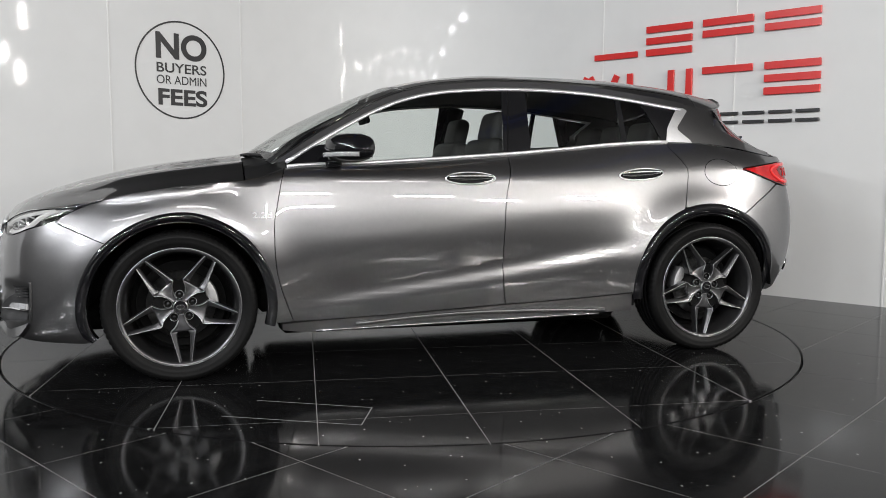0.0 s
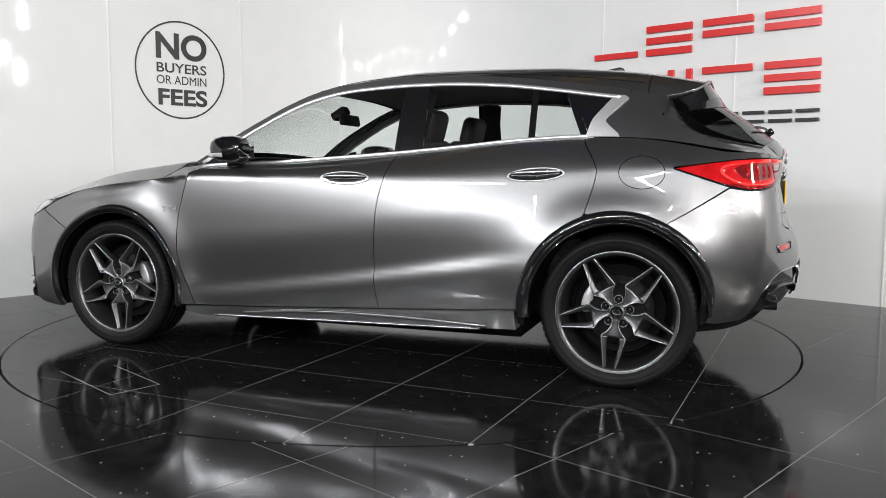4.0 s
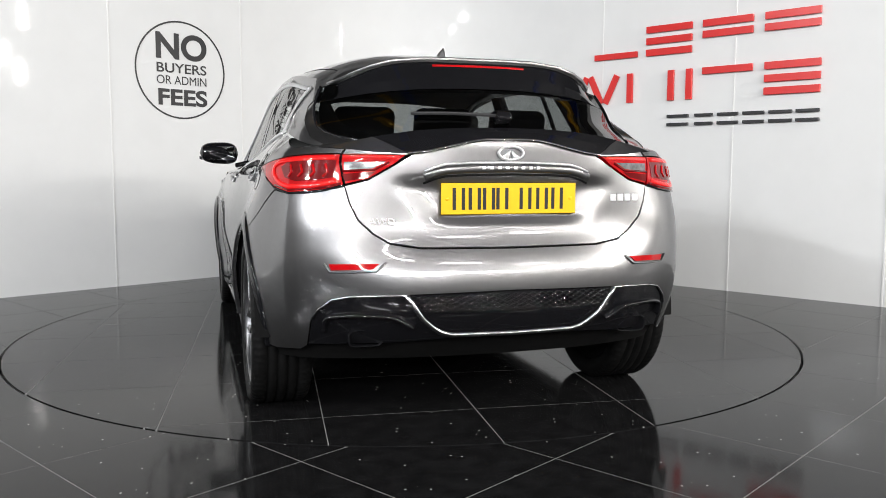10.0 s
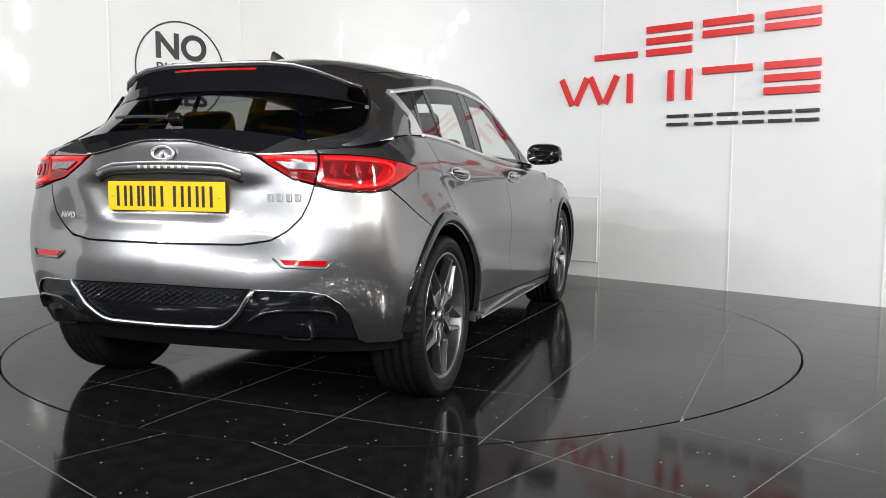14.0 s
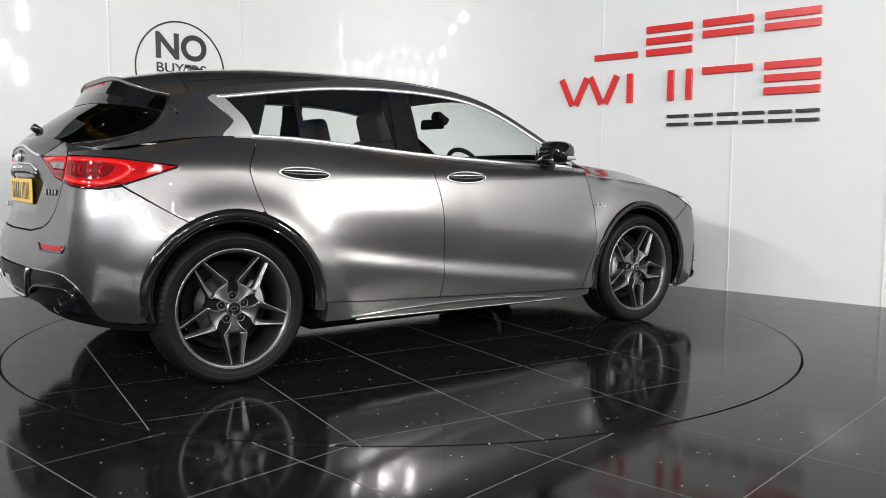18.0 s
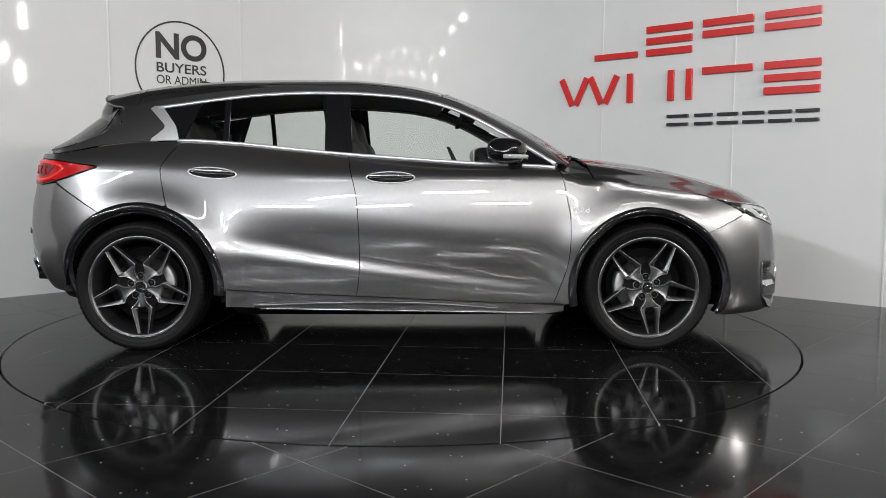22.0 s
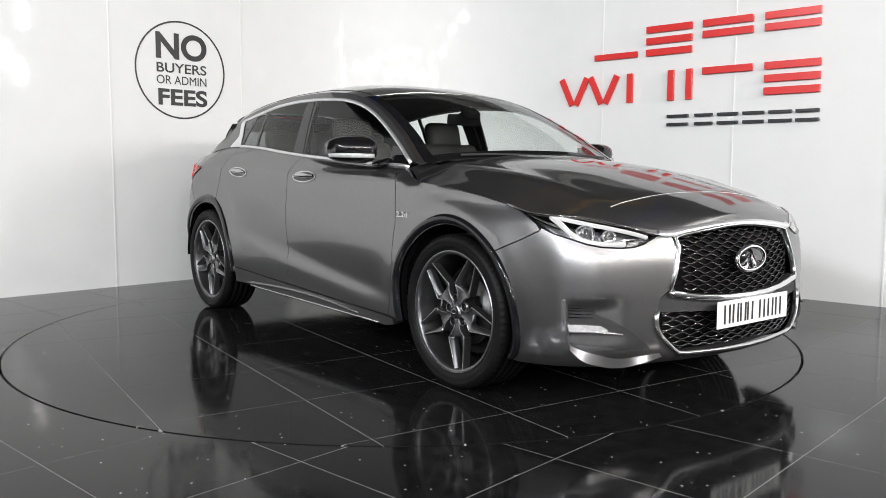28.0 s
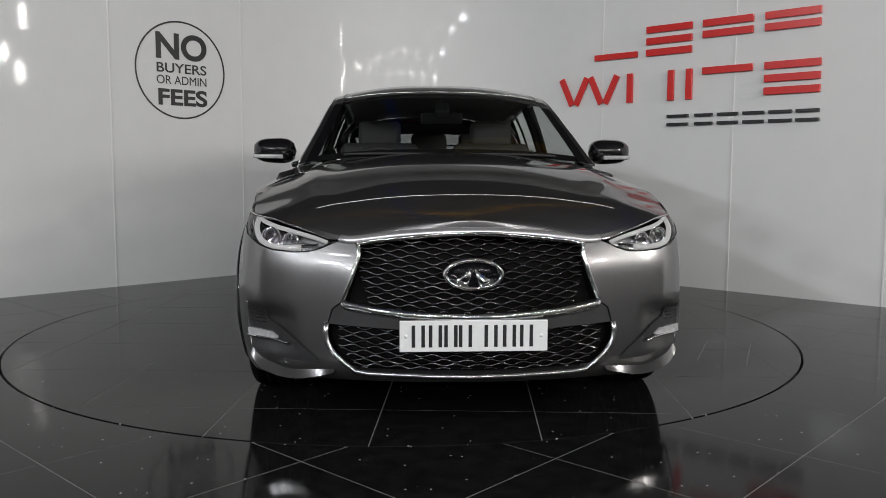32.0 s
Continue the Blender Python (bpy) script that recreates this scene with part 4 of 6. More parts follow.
def nose(car):
    bump, frame_, lip = bmesh.new(), bmesh.new(), bmesh.new()
    gback, lback, bar_mid, under = bmesh.new(), bmesh.new(), bmesh.new(), bmesh.new()
    side = [(2.455, 0.712), (2.477, 0.657), (2.416, 0.499), (2.373, 0.468), (2.353, 0.406), (2.348, 0.355), (2.371, 0.309), (2.452, 0.243)]
    for sd in (1, -1):
        if sd > 0:
            pts = [(S_NOSE, 0.227), (2.60, 0.231)] + side[::-1] + [(2.40, 0.712)] + LAMP_LOW[:0:-1] + [(1.893, 0.73)] + on_s(arc(1.35, HUB, ARCH_F, 43.5, -20, 16)) + [(1.80, 0.190), (1.9, 0.192), (2.044, 0.20), (2.254, 0.198), (2.44, 0.205), (S_NOSE, 0.206)]
            skin(bump, both(pts, S_NOSE), nose_full, 0.022, 0.012, 0, 1, G)
    for bm, half, dep, off in ((gback, [(S_NOSE, 0.742), (2.692, 0.722), (2.47, 0.712), (2.477, 0.657), (2.416, 0.495), (2.556, 0.469), (2.714, 0.456), (S_NOSE, 0.452)], 0, -0.055),
                               (lback, [(S_NOSE, 0.40), (2.577, 0.42), (2.352, 0.43), (2.345, 0.355), (2.371, 0.305), (2.452, 0.240), (S_NOSE, 0.225)], 0, -0.05),
                               (bar_mid, [(S_NOSE, 0.455), (2.714, 0.459), (2.556, 0.472), (2.42, 0.497), (2.376, 0.468), (2.356, 0.415), (2.577, 0.405), (S_NOSE, 0.385)], 0.03, -0.004),
                               (under, [(S_NOSE, 0.222), (2.46, 0.228), (2.44, 0.21), (2.25, 0.20), (2.25, 0.165), (S_NOSE, 0.165)], 0.02, -0.03)):
        skin(bm, both(half, S_NOSE), nose_full, 0.04, dep, off)
    put("front_bumper", bump, PAINT, car)
    put("grille_backing", gback, SHELL, car)
    put("lower_backing", lback, SHELL, car)
    put("plate_bar", bar_mid, MATTBLACK, car, "dark bar behind the front plate")
    put("chin", under, MATTBLACK, car)
    # bright frame of the grille and bright lip of the lower opening, as one loop each
    half = [(S_NOSE, 0.738), (2.78, 0.735), (2.692, 0.728), (2.60, 0.719), (2.513, 0.709), (2.470, 0.700), (2.475, 0.660), (2.447, 0.575), (2.417, 0.503), (2.43, 0.488), (2.50, 0.478), (2.556, 0.470), (2.64, 0.461), (2.75, 0.454), (S_NOSE, 0.451)]
    A, NA = lifted(ring, np.array(half), 0.0)
    loop = [tuple(p) for p in A] + [(p[0], -p[1], p[2]) for p in A[::-1][1:-1]]
    norm = [tuple(n) for n in NA] + [(n[0], -n[1], n[2]) for n in NA[::-1][1:-1]]
    g = put("grille", sweep(bmesh.new(), loop, 0.017, 0.012, norm, True), CHROME, car, "bright-framed black wave-pattern grille")
    A, NA = lifted(ring, np.array([(s, z - 0.006) for s, z in half[8:]]), 0.002)
    line = [tuple(p) for p in A] + [(p[0], -p[1], p[2]) for p in A[::-1][1:]]
    norm = [tuple(n) for n in NA] + [(n[0], -n[1], n[2]) for n in NA[::-1][1:]]
    put("frame_foot", sweep(bmesh.new(), line, 0.030, 0.012, norm), CHROME, g, "broad bright foot of the grille frame")
    half = [(2.352, 0.42), (2.346, 0.385), (2.348, 0.352), (2.360, 0.325), (2.380, 0.302), (2.415, 0.272), (2.450, 0.247), (2.50, 0.241), (2.60, 0.239), (2.72, 0.236), (S_NOSE, 0.234)]
    A, NA = lifted(ring, np.array(half), 0.002)
    line = [tuple(p) for p in A] + [(p[0], -p[1], p[2]) for p in A[::-1][1:]]
    norm = [tuple(n) for n in NA] + [(n[0], -n[1], n[2]) for n in NA[::-1][1:]]
    put("lower_lip", sweep(bmesh.new(), line, 0.020, 0.011, norm), SATIN, car, "satin chrome lower lip")
    # bright blade over the grille, along the bonnet's front edge
    half = [(s, float(top_z(s)) - 0.006) for s in np.linspace(2.40, S_NOSE, 16)]
    A, NA = lifted(ring, np.array(half), 0.002)
    line = [tuple(p) for p in A] + [(p[0], -p[1], p[2]) for p in A[::-1][1:]]
    norm = [(n[0], n[1], n[2] + 0.5) for n in NA] + [(n[0], -n[1], n[2] + 0.5) for n in NA[::-1][1:]]
    put("bonnet_blade", sweep(bmesh.new(), line, 0.030, 0.010, norm), BRIGHT, car, "chrome blade above the grille")
    # the wave pattern: woven bars in both openings
    def waves(z0, z1, rows, parent, off, inside):
        for r in range(rows):
            zc = z0 + (z1 - z0) * r / (rows - 1)
            ph = math.pi * (r % 2)
            seg = []
            for k in range(-120, 121):
                y = k * 0.0042
                sag = 0.018 * (y / 0.45) ** 2 * (1 if inside == "upper" else 0.4)
                z = zc + sag + 0.0048 * math.sin(2 * math.pi * y / 0.082 + ph) + 0.10 * (abs(y) - 0.2) * 0.25
                ok = (abs(y) < (0.432 - 0.055 * (0.66 - z) / 0.16 if z < 0.66 else 0.432) and 0.460 + 0.035 * (y / 0.42) ** 2 < z < 0.730 - 0.024 * (y / 0.42) ** 2) if inside == "upper" else (abs(y) < (0.485 if z > 0.33 else 0.485 - (0.33 - z) * 1.0) and 0.252 < z < 0.40 + 0.02 * (y / 0.45) ** 2)
                if ok:
                    seg.append((y, z))
                if (not ok or k == 120) and seg:
                    if len(seg) > 3:
                        put("grille_bar", woven(bmesh.new(), seg, off, 0.0060, 0.012, 1), DARKCHROME, parent)
                    seg = []
    waves(0.445, 0.745, 18, g, -0.026, "upper")
    lg = put("lower_grille", bmesh.new(), GLOSSBLACK, car)
    waves(0.24, 0.41, 11, lg, -0.028, "lower")
    # front emblem: a plain bright oval ring on the grille
    bm = bmesh.new()
    ell = [(2.243, 0.100 * math.cos(a), 0.600 + 0.050 * math.sin(a)) for a in np.linspace(0, 2 * math.pi, 48)[:-1]]
    sweep(bm, ell, 0.016, 0.012, [(1, 0, 0)] * len(ell), True)
    em = put("emblem", bm, CHROME, car, "plain bright oval emblem")
    bm = bmesh.new()
    plate(bm, [(0.094 * math.cos(a), 0.045 * math.sin(a)) for a in np.linspace(0, 2 * math.pi, 40)[:-1]], 0, 0.006, Matrix.Translation((2.236, 0, 0.600)) @ Euler((radians(90), 0, radians(90))).to_matrix().to_4x4())
    put("emblem_backing", flip_out(bm), GLOSSBLACK, em)
    # two plain bright wedges inside the oval
    for sgn in (1, -1):
        bm = bmesh.new()
        plate(bm, [(sgn * a, b) for a, b in ((0.002, 0.020), (0.012, 0.018), (0.046, -0.012), (0.072, -0.022), (0.060, -0.036), (0.030, -0.044), (0.022, -0.044))][::sgn], 0, 0.012, Matrix.Translation((2.236, 0, 0.600)) @ Euler((radians(90), 0, radians(90))).to_matrix().to_4x4())
        put("emblem_wedge", flip_out(bm), CHROME, em)
    # lamps
    for sd in (1, -1):
        lamp = put("headlamp", skin(bmesh.new(), LAMP_LOW + LAMP_TOP, ring, 0.03, 0.0, -0.050, sd), LAMPBOWL, car, "swept headlamp with a bright daytime strip")
        bm = skin(bmesh.new(), LAMP_LOW + LAMP_TOP, ring, 0.03, 0.0, 0.0015, sd, G)
        put("lens", bm, LAMPGLASS, lamp)
        put("lens_edge", strip(bmesh.new(), LAMP_LOW + LAMP_TOP, ring, 0.006, 0.004, sd, 0.001, True), GLOSSBLACK, lamp)
        put("lens_rim", strip(bmesh.new(), LAMP_TOP, ring, 0.005, 0.004, sd, 0.003), CHROME, lamp)
        put("lamp_brow", skin(bmesh.new(), [(s, z + 0.003) for s, z in LAMP_TOP[::-1]] + [(s, float(top_z(s)) + 0.004) for s in np.linspace(2.40, 1.80, 20)], ring, 0.03, 0.008, 0.0, sd), PAINT, lamp)
        # bright inner trims
        low = spline([(1.995, 0.792), (2.005, 0.745), (2.045, 0.708), (2.10, 0.690), (2.17, 0.683), (2.24, 0.685)], 5)
        put("day_strip", strip(bmesh.new(), low, ring, 0.021, 0.014, sd, -0.018), DAYLAMP, lamp, "white daytime light strip")
        top = [(1.995, 0.790), (2.114, 0.763), (2.19, 0.746), (2.288, 0.723), (2.345, 0.706)]
        put("brow_strip", strip(bmesh.new(), spline(top, 4), ring, 0.015, 0.012, sd, -0.014), DAYLAMP, lamp, "white brow strip")
        put("tip_trim", strip(bmesh.new(), spline([(1.865, 0.812), (1.91, 0.783), (1.955, 0.758), (1.985, 0.745)], 4), ring, 0.012, 0.010, sd, -0.022), CHROME, lamp)
        put("inner_trim", strip(bmesh.new(), spline([(2.16, 0.70), (2.23, 0.700), (2.30, 0.702)], 5), ring, 0.010, 0.012, sd, -0.03), CHROME, lamp)
        for s, z, r in ((2.085, 0.735, 0.030), (2.185, 0.723, 0.024)):
            P, N = lifted(ring, np.array([(s, z)]), -0.045)
            f = np.array([1, sd, 1])
            m = Matrix.Translation(P[0] * f) @ (Vector((1, sd * 0.25, 0))).to_track_quat("Y", "Z").to_matrix().to_4x4()
            put("projector_bezel", lathe(bmesh.new(), [(r * 1.25, -0.01), (r * 1.25, 0.022), (r * 1.0, 0.026), (r * 0.92, 0.008)], 28, "Y", m), CHROME, lamp)
            put("projector", lathe(bmesh.new(), [(0.0005, 0.026), (r * 0.4, 0.024), (r * 0.75, 0.016), (r * 0.92, 0.004)], 28, "Y", m), LAMPGLASS, lamp)
            put("reflector", lathe(bmesh.new(), [(0.0005, -0.006), (r * 0.5, -0.004), (r * 1.2, 0.002)], 24, "Y", m), CHROME, lamp)
        # fog lamp set in its hollow
        hollow = [(1.992, 0.455), (2.105, 0.452), (2.112, 0.413), (2.17, 0.390), (2.225, 0.352), (2.30, 0.290), (2.315, 0.272), (2.20, 0.276), (2.106, 0.292), (1.992, 0.300)]
        fog = put("fog_lamp", skin(bmesh.new(), hollow, ring, 0.018, 0.0, 0.006, sd), MATTBLACK, car, "fog lamp in a dark bumper hollow")
        put("fog_lens", skin(bmesh.new(), [(1.985, 0.373), (2.06, 0.375), (2.125, 0.370), (2.150, 0.356), (2.152, 0.349), (2.10, 0.347), (1.985, 0.347)], ring, 0.022, 0.01, 0.016, sd), WHITELENS, fog, "clear fog lamp with a chrome edge")
        put("fog_trim", strip(bmesh.new(), [(1.985, 0.346), (2.06, 0.346), (2.12, 0.345), (2.16, 0.342), (2.200, 0.338)], ring, 0.008, 0.008, sd, 0.014), CHROME, fog)
        for k in range(4):
            put("vent_bar", strip(bmesh.new(), [(1.998, 0.402 + 0.013 * k), (2.05, 0.401 + 0.013 * k), (2.10, 0.401 + 0.013 * k)], ring, 0.004, 0.005, sd, 0.004), GLOSSBLACK, fog)
        # splitter blade below it
        up = spline([(1.985, 0.318), (2.06, 0.300), (2.15, 0.280), (2.26, 0.262), (2.366, 0.253)], 5)
        lo = spline([(1.992, 0.268), (2.05, 0.226), (2.15, 0.210), (2.26, 0.214), (2.366, 0.238)], 5)
        A, _ = lifted(ring, np.array(up), -0.012)
        B, _ = lifted(ring, np.array(lo) + np.array([0, 0.006]), 0.018)
        C, _ = lifted(ring, np.array(lo) - np.array([0, 0.006]), 0.0)
        bm = bmesh.new()
        loft(bm, A, B, 4, sd)
        loft(bm, B, C, 1, sd)
        put("splitter", face_away(bm, (1.6, 0, 0.35)), PAINT, car)
        put("bumper_edge", strip(bmesh.new(), spline([(1.975, 0.47), (1.973, 0.42), (1.975, 0.34), (1.985, 0.28)], 5), ring, 0.012, 0.006, sd, -0.001), PAINT, car)
    number_plate(car, pose(2.268, 0, 0.386), 1, PLATEWHITE, "white front number plate with dark bars")


def number_plate(car, m, facing, mat, label):
    """A plate with plain bars for its characters and two fixing caps."""
    bm = bmesh.new()
    box(bm, 0.006, 0.52, 0.111, m, 0.002, 1)
    p = flat("number_plate", bm, mat, car, label)
    xs = [-0.195, -0.135, -0.081, -0.030, 0.060, 0.125, 0.185]
    for c in xs:
        for o in (-0.017, 0.017):
            bm = bmesh.new()
            box(bm, 0.0016, 0.0125, 0.078, m @ pose(0.0034 * facing, (c + o) * facing, 0), 0.0003, 1)
            flat("bar", bm, BLACKV, p)
    for c in (-0.238, 0.238):
        put("fixing_cap", lathe(bmesh.new(), [(0.0005, 0.004), (0.005, 0.003), (0.007, 0.0)], 14, "Z", m @ pose(0.003 * facing, c, 0, 0, 90 * facing, 0)), mat, p)


def tail(car):
    gate, bump, diff = bmesh.new(), bmesh.new(), bmesh.new()
    low = [(-2.156, 0.908), (-2.180, 0.85), (-2.214, 0.791), (-2.272, 0.741), (-2.331, 0.709), (-2.44, 0.693), (S_TAIL, 0.690)]
    for sd in (1, -1):
        arch_top = [(s, float(top_z(s))) for s in np.linspace(S_TAIL, -2.40, 14)]
        if sd > 0:
            skin(gate, both(arch_top + [(-2.377, 1.008), (-2.334, 0.980), (-2.241, 0.928)] + low, S_TAIL), tail_full, 0.018, 0.012, 0, 1, G)
        up = [(s, z - 0.003) for s, z in low[::-1]]
        edge = [(-2.010, 0.333), (-2.035, 0.429), (-2.063, 0.475), (-2.119, 0.516), (-2.179, 0.527), (-2.377, 0.533), (S_TAIL, 0.540)]
        pts = up + [(-2.085, 0.893), (-2.015, 0.884), (-1.931, 0.880), (-1.838, 0.890)] + on_s(arc(-1.35, HUB, ARCH_R, 118, 184, 24)) + [(-1.85, 0.305), (-1.98, 0.315)] + edge
        if sd > 0:
            skin(bump, both(pts, S_TAIL), tail_full, 0.022, 0.012, 0, 1, G)
            dh = [(s, z - 0.002) for s, z in edge[::-1]] + [(-1.99, 0.330), (-2.05, 0.338), (-2.3, 0.350), (-2.53, 0.364), (S_TAIL, 0.369)]
            skin(diff, both(dh, S_TAIL), tail_full, 0.03, 0.03, -0.006)
        # painted shoulder over the inner lamp
        put("tailgate_shoulder", skin(bmesh.new(), [(s, float(top_z(s))) for s in np.linspace(-2.122, -2.38, 8)] + [(-2.37, 1.017), (-2.25, 1.0195), (-2.122, 1.0185)], ring, 0.03, 0.01, 0, sd), PAINT, car)
        # lamps
        lamp = put("tail_lamp", skin(bmesh.new(), TAIL_OUT, ring, 0.03, 0.02, 0.004, sd, 0.001), REDLENS, car, "red wraparound tail lamp")
        put("lamp_trim", strip(bmesh.new(), [(s, z - 0.004) for s, z in TAIL_OUT[6:] + TAIL_OUT[:1]], ring, 0.008, 0.005, sd, 0.003), GLOSSBLACK, lamp)
        core = put("lamp_core", skin(bmesh.new(), [(-1.865, 0.972), (-1.90, 0.935), (-1.96, 0.922), (-2.05, 0.928), (-2.118, 0.938), (-2.112, 0.995), (-2.0, 0.994), (-1.90, 0.988)], ring, 0.03, 0.003, 0.0055, sd), DARKLENS, lamp)
        for k in range(4):
            s = -1.925 - 0.05 * k
            put("lamp_cell", strip(bmesh.new(), [(s, 0.978 + 0.002 * k), (s - 0.012, 0.955), (s + 0.004, 0.938)], ring, 0.010, 0.003, sd, 0.0065), REDLENS, core)
        put("lamp_band", strip(bmesh.new(), spline([(-2.10, 1.005), (-1.95, 0.998), (-1.83, 0.984), (-1.81, 0.955), (-1.86, 0.921), (-1.93, 0.905), (-2.03, 0.908), (-2.125, 0.924)], 5), ring, 0.016, 0.004, sd, 0.0055), BULB, lamp, "bright red light band")
        put("lamp_base", strip(bmesh.new(), [(-1.84, 0.907), (-1.93, 0.891), (-2.015, 0.894), (-2.085, 0.902), (-2.142, 0.916)], ring, 0.007, 0.003, sd, 0.0055), DARKLENS, lamp)
        inner = put("inner_tail_lamp", skin(bmesh.new(), TAIL_IN, ring, 0.02, 0.02, 0.004, sd, 0.001), REDLENS, car, "red inner tail lamp with a clear insert")
        put("clear_insert", skin(bmesh.new(), [(-2.142, 0.990), (-2.30, 0.992), (-2.255, 0.968), (-2.148, 0.962)], ring, 0.02, 0.003, 0.0055, sd), SMOKELENS, inner, "clear reversing insert")
        put("upper_band", strip(bmesh.new(), [(-2.13, 1.006), (-2.25, 1.008), (-2.345, 1.006)], ring, 0.013, 0.003, sd, 0.0055), BULB, inner, "bright red light band")
        put("lower_band", skin(bmesh.new(), [(-2.142, 0.948), (-2.268, 0.958), (-2.235, 0.936), (-2.156, 0.922)], ring, 0.02, 0.003, 0.0055, sd), DARKLENS, inner)
        put("insert_edge", strip(bmesh.new(), [(-2.14, 0.958), (-2.26, 0.963), (-2.312, 0.99)], ring, 0.008, 0.004, sd, 0.004), DARKLENS, inner)
        # reflectors in the bumper
        ref = put("reflector", skin(bmesh.new(), [(-2.112, 0.639), (-2.288, 0.640), (-2.264, 0.621), (-2.120, 0.618)], ring, 0.03, 0.01, 0.004, sd), REDLENS, car, "red bumper reflector")
        put("reflector_trim", strip(bmesh.new(), [(-2.095, 0.640), (-2.115, 0.612), (-2.19, 0.612), (-2.275, 0.614), (-2.312, 0.644)], ring, 0.009, 0.007, sd, 0.001), PAINT, ref)
        # exhaust tips under a moulded brow
        put("exhaust_brow", strip(bmesh.new(), spline([(-2.085, 0.40), (-2.095, 0.445), (-2.15, 0.460), (-2.25, 0.462), (-2.33, 0.455), (-2.40, 0.418)], 5), ring, 0.016, 0.022, sd, -0.004), GLOSSBLACK, car)
        ex = bmesh.new()
        prof = [(0.062 * math.copysign(abs(math.cos(a)) ** 0.45, math.cos(a)), 0.030 * math.copysign(abs(math.sin(a)) ** 0.45, math.sin(a))) for a in np.linspace(0, 2 * math.pi, 33)[:-1]]
        rows = []
        for dx, k in ((0.10, 1.0), (-0.02, 1.0), (-0.026, 0.97), (-0.02, 0.90), (0.10, 0.86)):
            rows.append([ex.verts.new((-1.992 + dx, sd * 0.525 + y * k, 0.372 + z * k)) for y, z in prof])
        for a, b in zip(rows, rows[1:]):
            for j in range(32):
                ex.faces.new((a[j], a[(j + 1) % 32], b[(j + 1) % 32], b[j]))
        flip_out(ex)
        put("exhaust_tip", ex, GLOSSBLACK, car, "dark rectangular exhaust tip")
    put("tailgate", gate, PAINT, car)
    put("rear_bumper", bump, PAINT, car)
    d = put("diffuser", diff, GLOSSBLACK, car, "gloss black diffuser with a mesh insert")
    # mesh insert: woven bars
    for r in range(7):
        bm = bmesh.new()
        zc = 0.476 + 0.0085 * r
        seg = []
        for k in range(-92, 93):
            y = k * 0.0042
            z = zc + 0.0034 * math.sin(2 * math.pi * y / 0.034 + math.pi * (r % 2))
            if abs(y) < 0.395 - (0.53 - zc) * 0.7:
                seg.append((y, z))
        woven(bm, seg, 0.0, 0.0042, 0.006, -1)
        put("mesh_bar", bm, GLOSSBLACK, d)
    half = [(-2.180, 0.5285), (-2.30, 0.532), (-2.377, 0.532), (-2.395, 0.505), (-2.435, 0.446), (-2.475, 0.412), (-2.506, 0.394), (-2.545, 0.384), (-2.65, 0.383), (S_TAIL, 0.382)]
    A, NA = lifted(ring, np.array(half[2:]), 0.001)
    line = [tuple(p) for p in A] + [(p[0], -p[1], p[2]) for p in A[::-1][1:]]
    norm = [tuple(n) for n in NA] + [(n[0], -n[1], n[2]) for n in NA[::-1][1:]]
    put("diffuser_trim", sweep(bmesh.new(), line, 0.018, 0.010, norm), SATIN, d, "satin chrome diffuser trim")
    for sd in (1, -1):
        put("upper_trim", strip(bmesh.new(), [(-2.04, 0.44), (-2.068, 0.478), (-2.119, 0.514), (-2.179, 0.5255), (-2.30, 0.530), (-2.377, 0.532)], ring, 0.006, 0.004, sd, 0.0), SATIN, d)
    # handle bar above the plate; a near-black strip paints its slot's shadow
    half = [(-2.45, 0.958), (-2.485, 0.972), (-2.53, 0.984), (-2.62, 0.988), (-2.74, 0.990), (S_TAIL, 0.991)]
    for off, w, h, dz, mat, nm in ((0.0, 0.009, 0.009, 0.0, BRIGHT, "grab_bar"), (0.002, 0.030, 0.010, -0.020, PAINT, "grab_panel"), (0.0, 0.008, 0.003, -0.042, SHELL, "grab_slot_shade")):
        A, NA = lifted(ring, np.array([(s, z + dz) for s, z in half]), off)
        line = [tuple(p) for p in A] + [(p[0], -p[1], p[2]) for p in A[::-1][1:]]
        norm = [tuple(n) for n in NA] + [(n[0], -n[1], n[2]) for n in NA[::-1][1:]]
        put(nm, sweep(bmesh.new(), line, w, h, norm), mat, car)
    for k in range(8):
        y = 0.105 - 0.03 * k
        x = float(ring(sR(abs(y), 0.973), 0.973)[0]) - 0.014
        bm = bmesh.new()
        box(bm, 0.003, 0.014, 0.012, pose(x, y, 0.972), 0.001, 1)
        flat("badge_bar", bm, BRIGHT, car)
    for k in range(4):
        y = -0.43 - 0.034 * k
        P = ring(sR(abs(y), 0.862), 0.862)
        bm = bmesh.new()
        box(bm, 0.004, 0.024, 0.028, pose(float(P[0]) - 0.003, y, 0.862, 0, 0, -14), 0.002, 1)
        flat("model_badge_bar", bm, BRIGHT, car)
    # drive badge and engine badge are read on the car
    me = fit_text("AWD", 0.088, 0.024, 0.004)
    ob = new("drive_badge", me)
    me.materials.append(BRIGHT)
    P = ring(sR(0.515, 0.775), 0.775)
    ob.parent = car
    ob.matrix_basis = Matrix.Translation((float(P[0]) - 0.006, 0.512, 0.772)) @ Euler((radians(90), 0, radians(-90 - 14))).to_matrix().to_4x4()
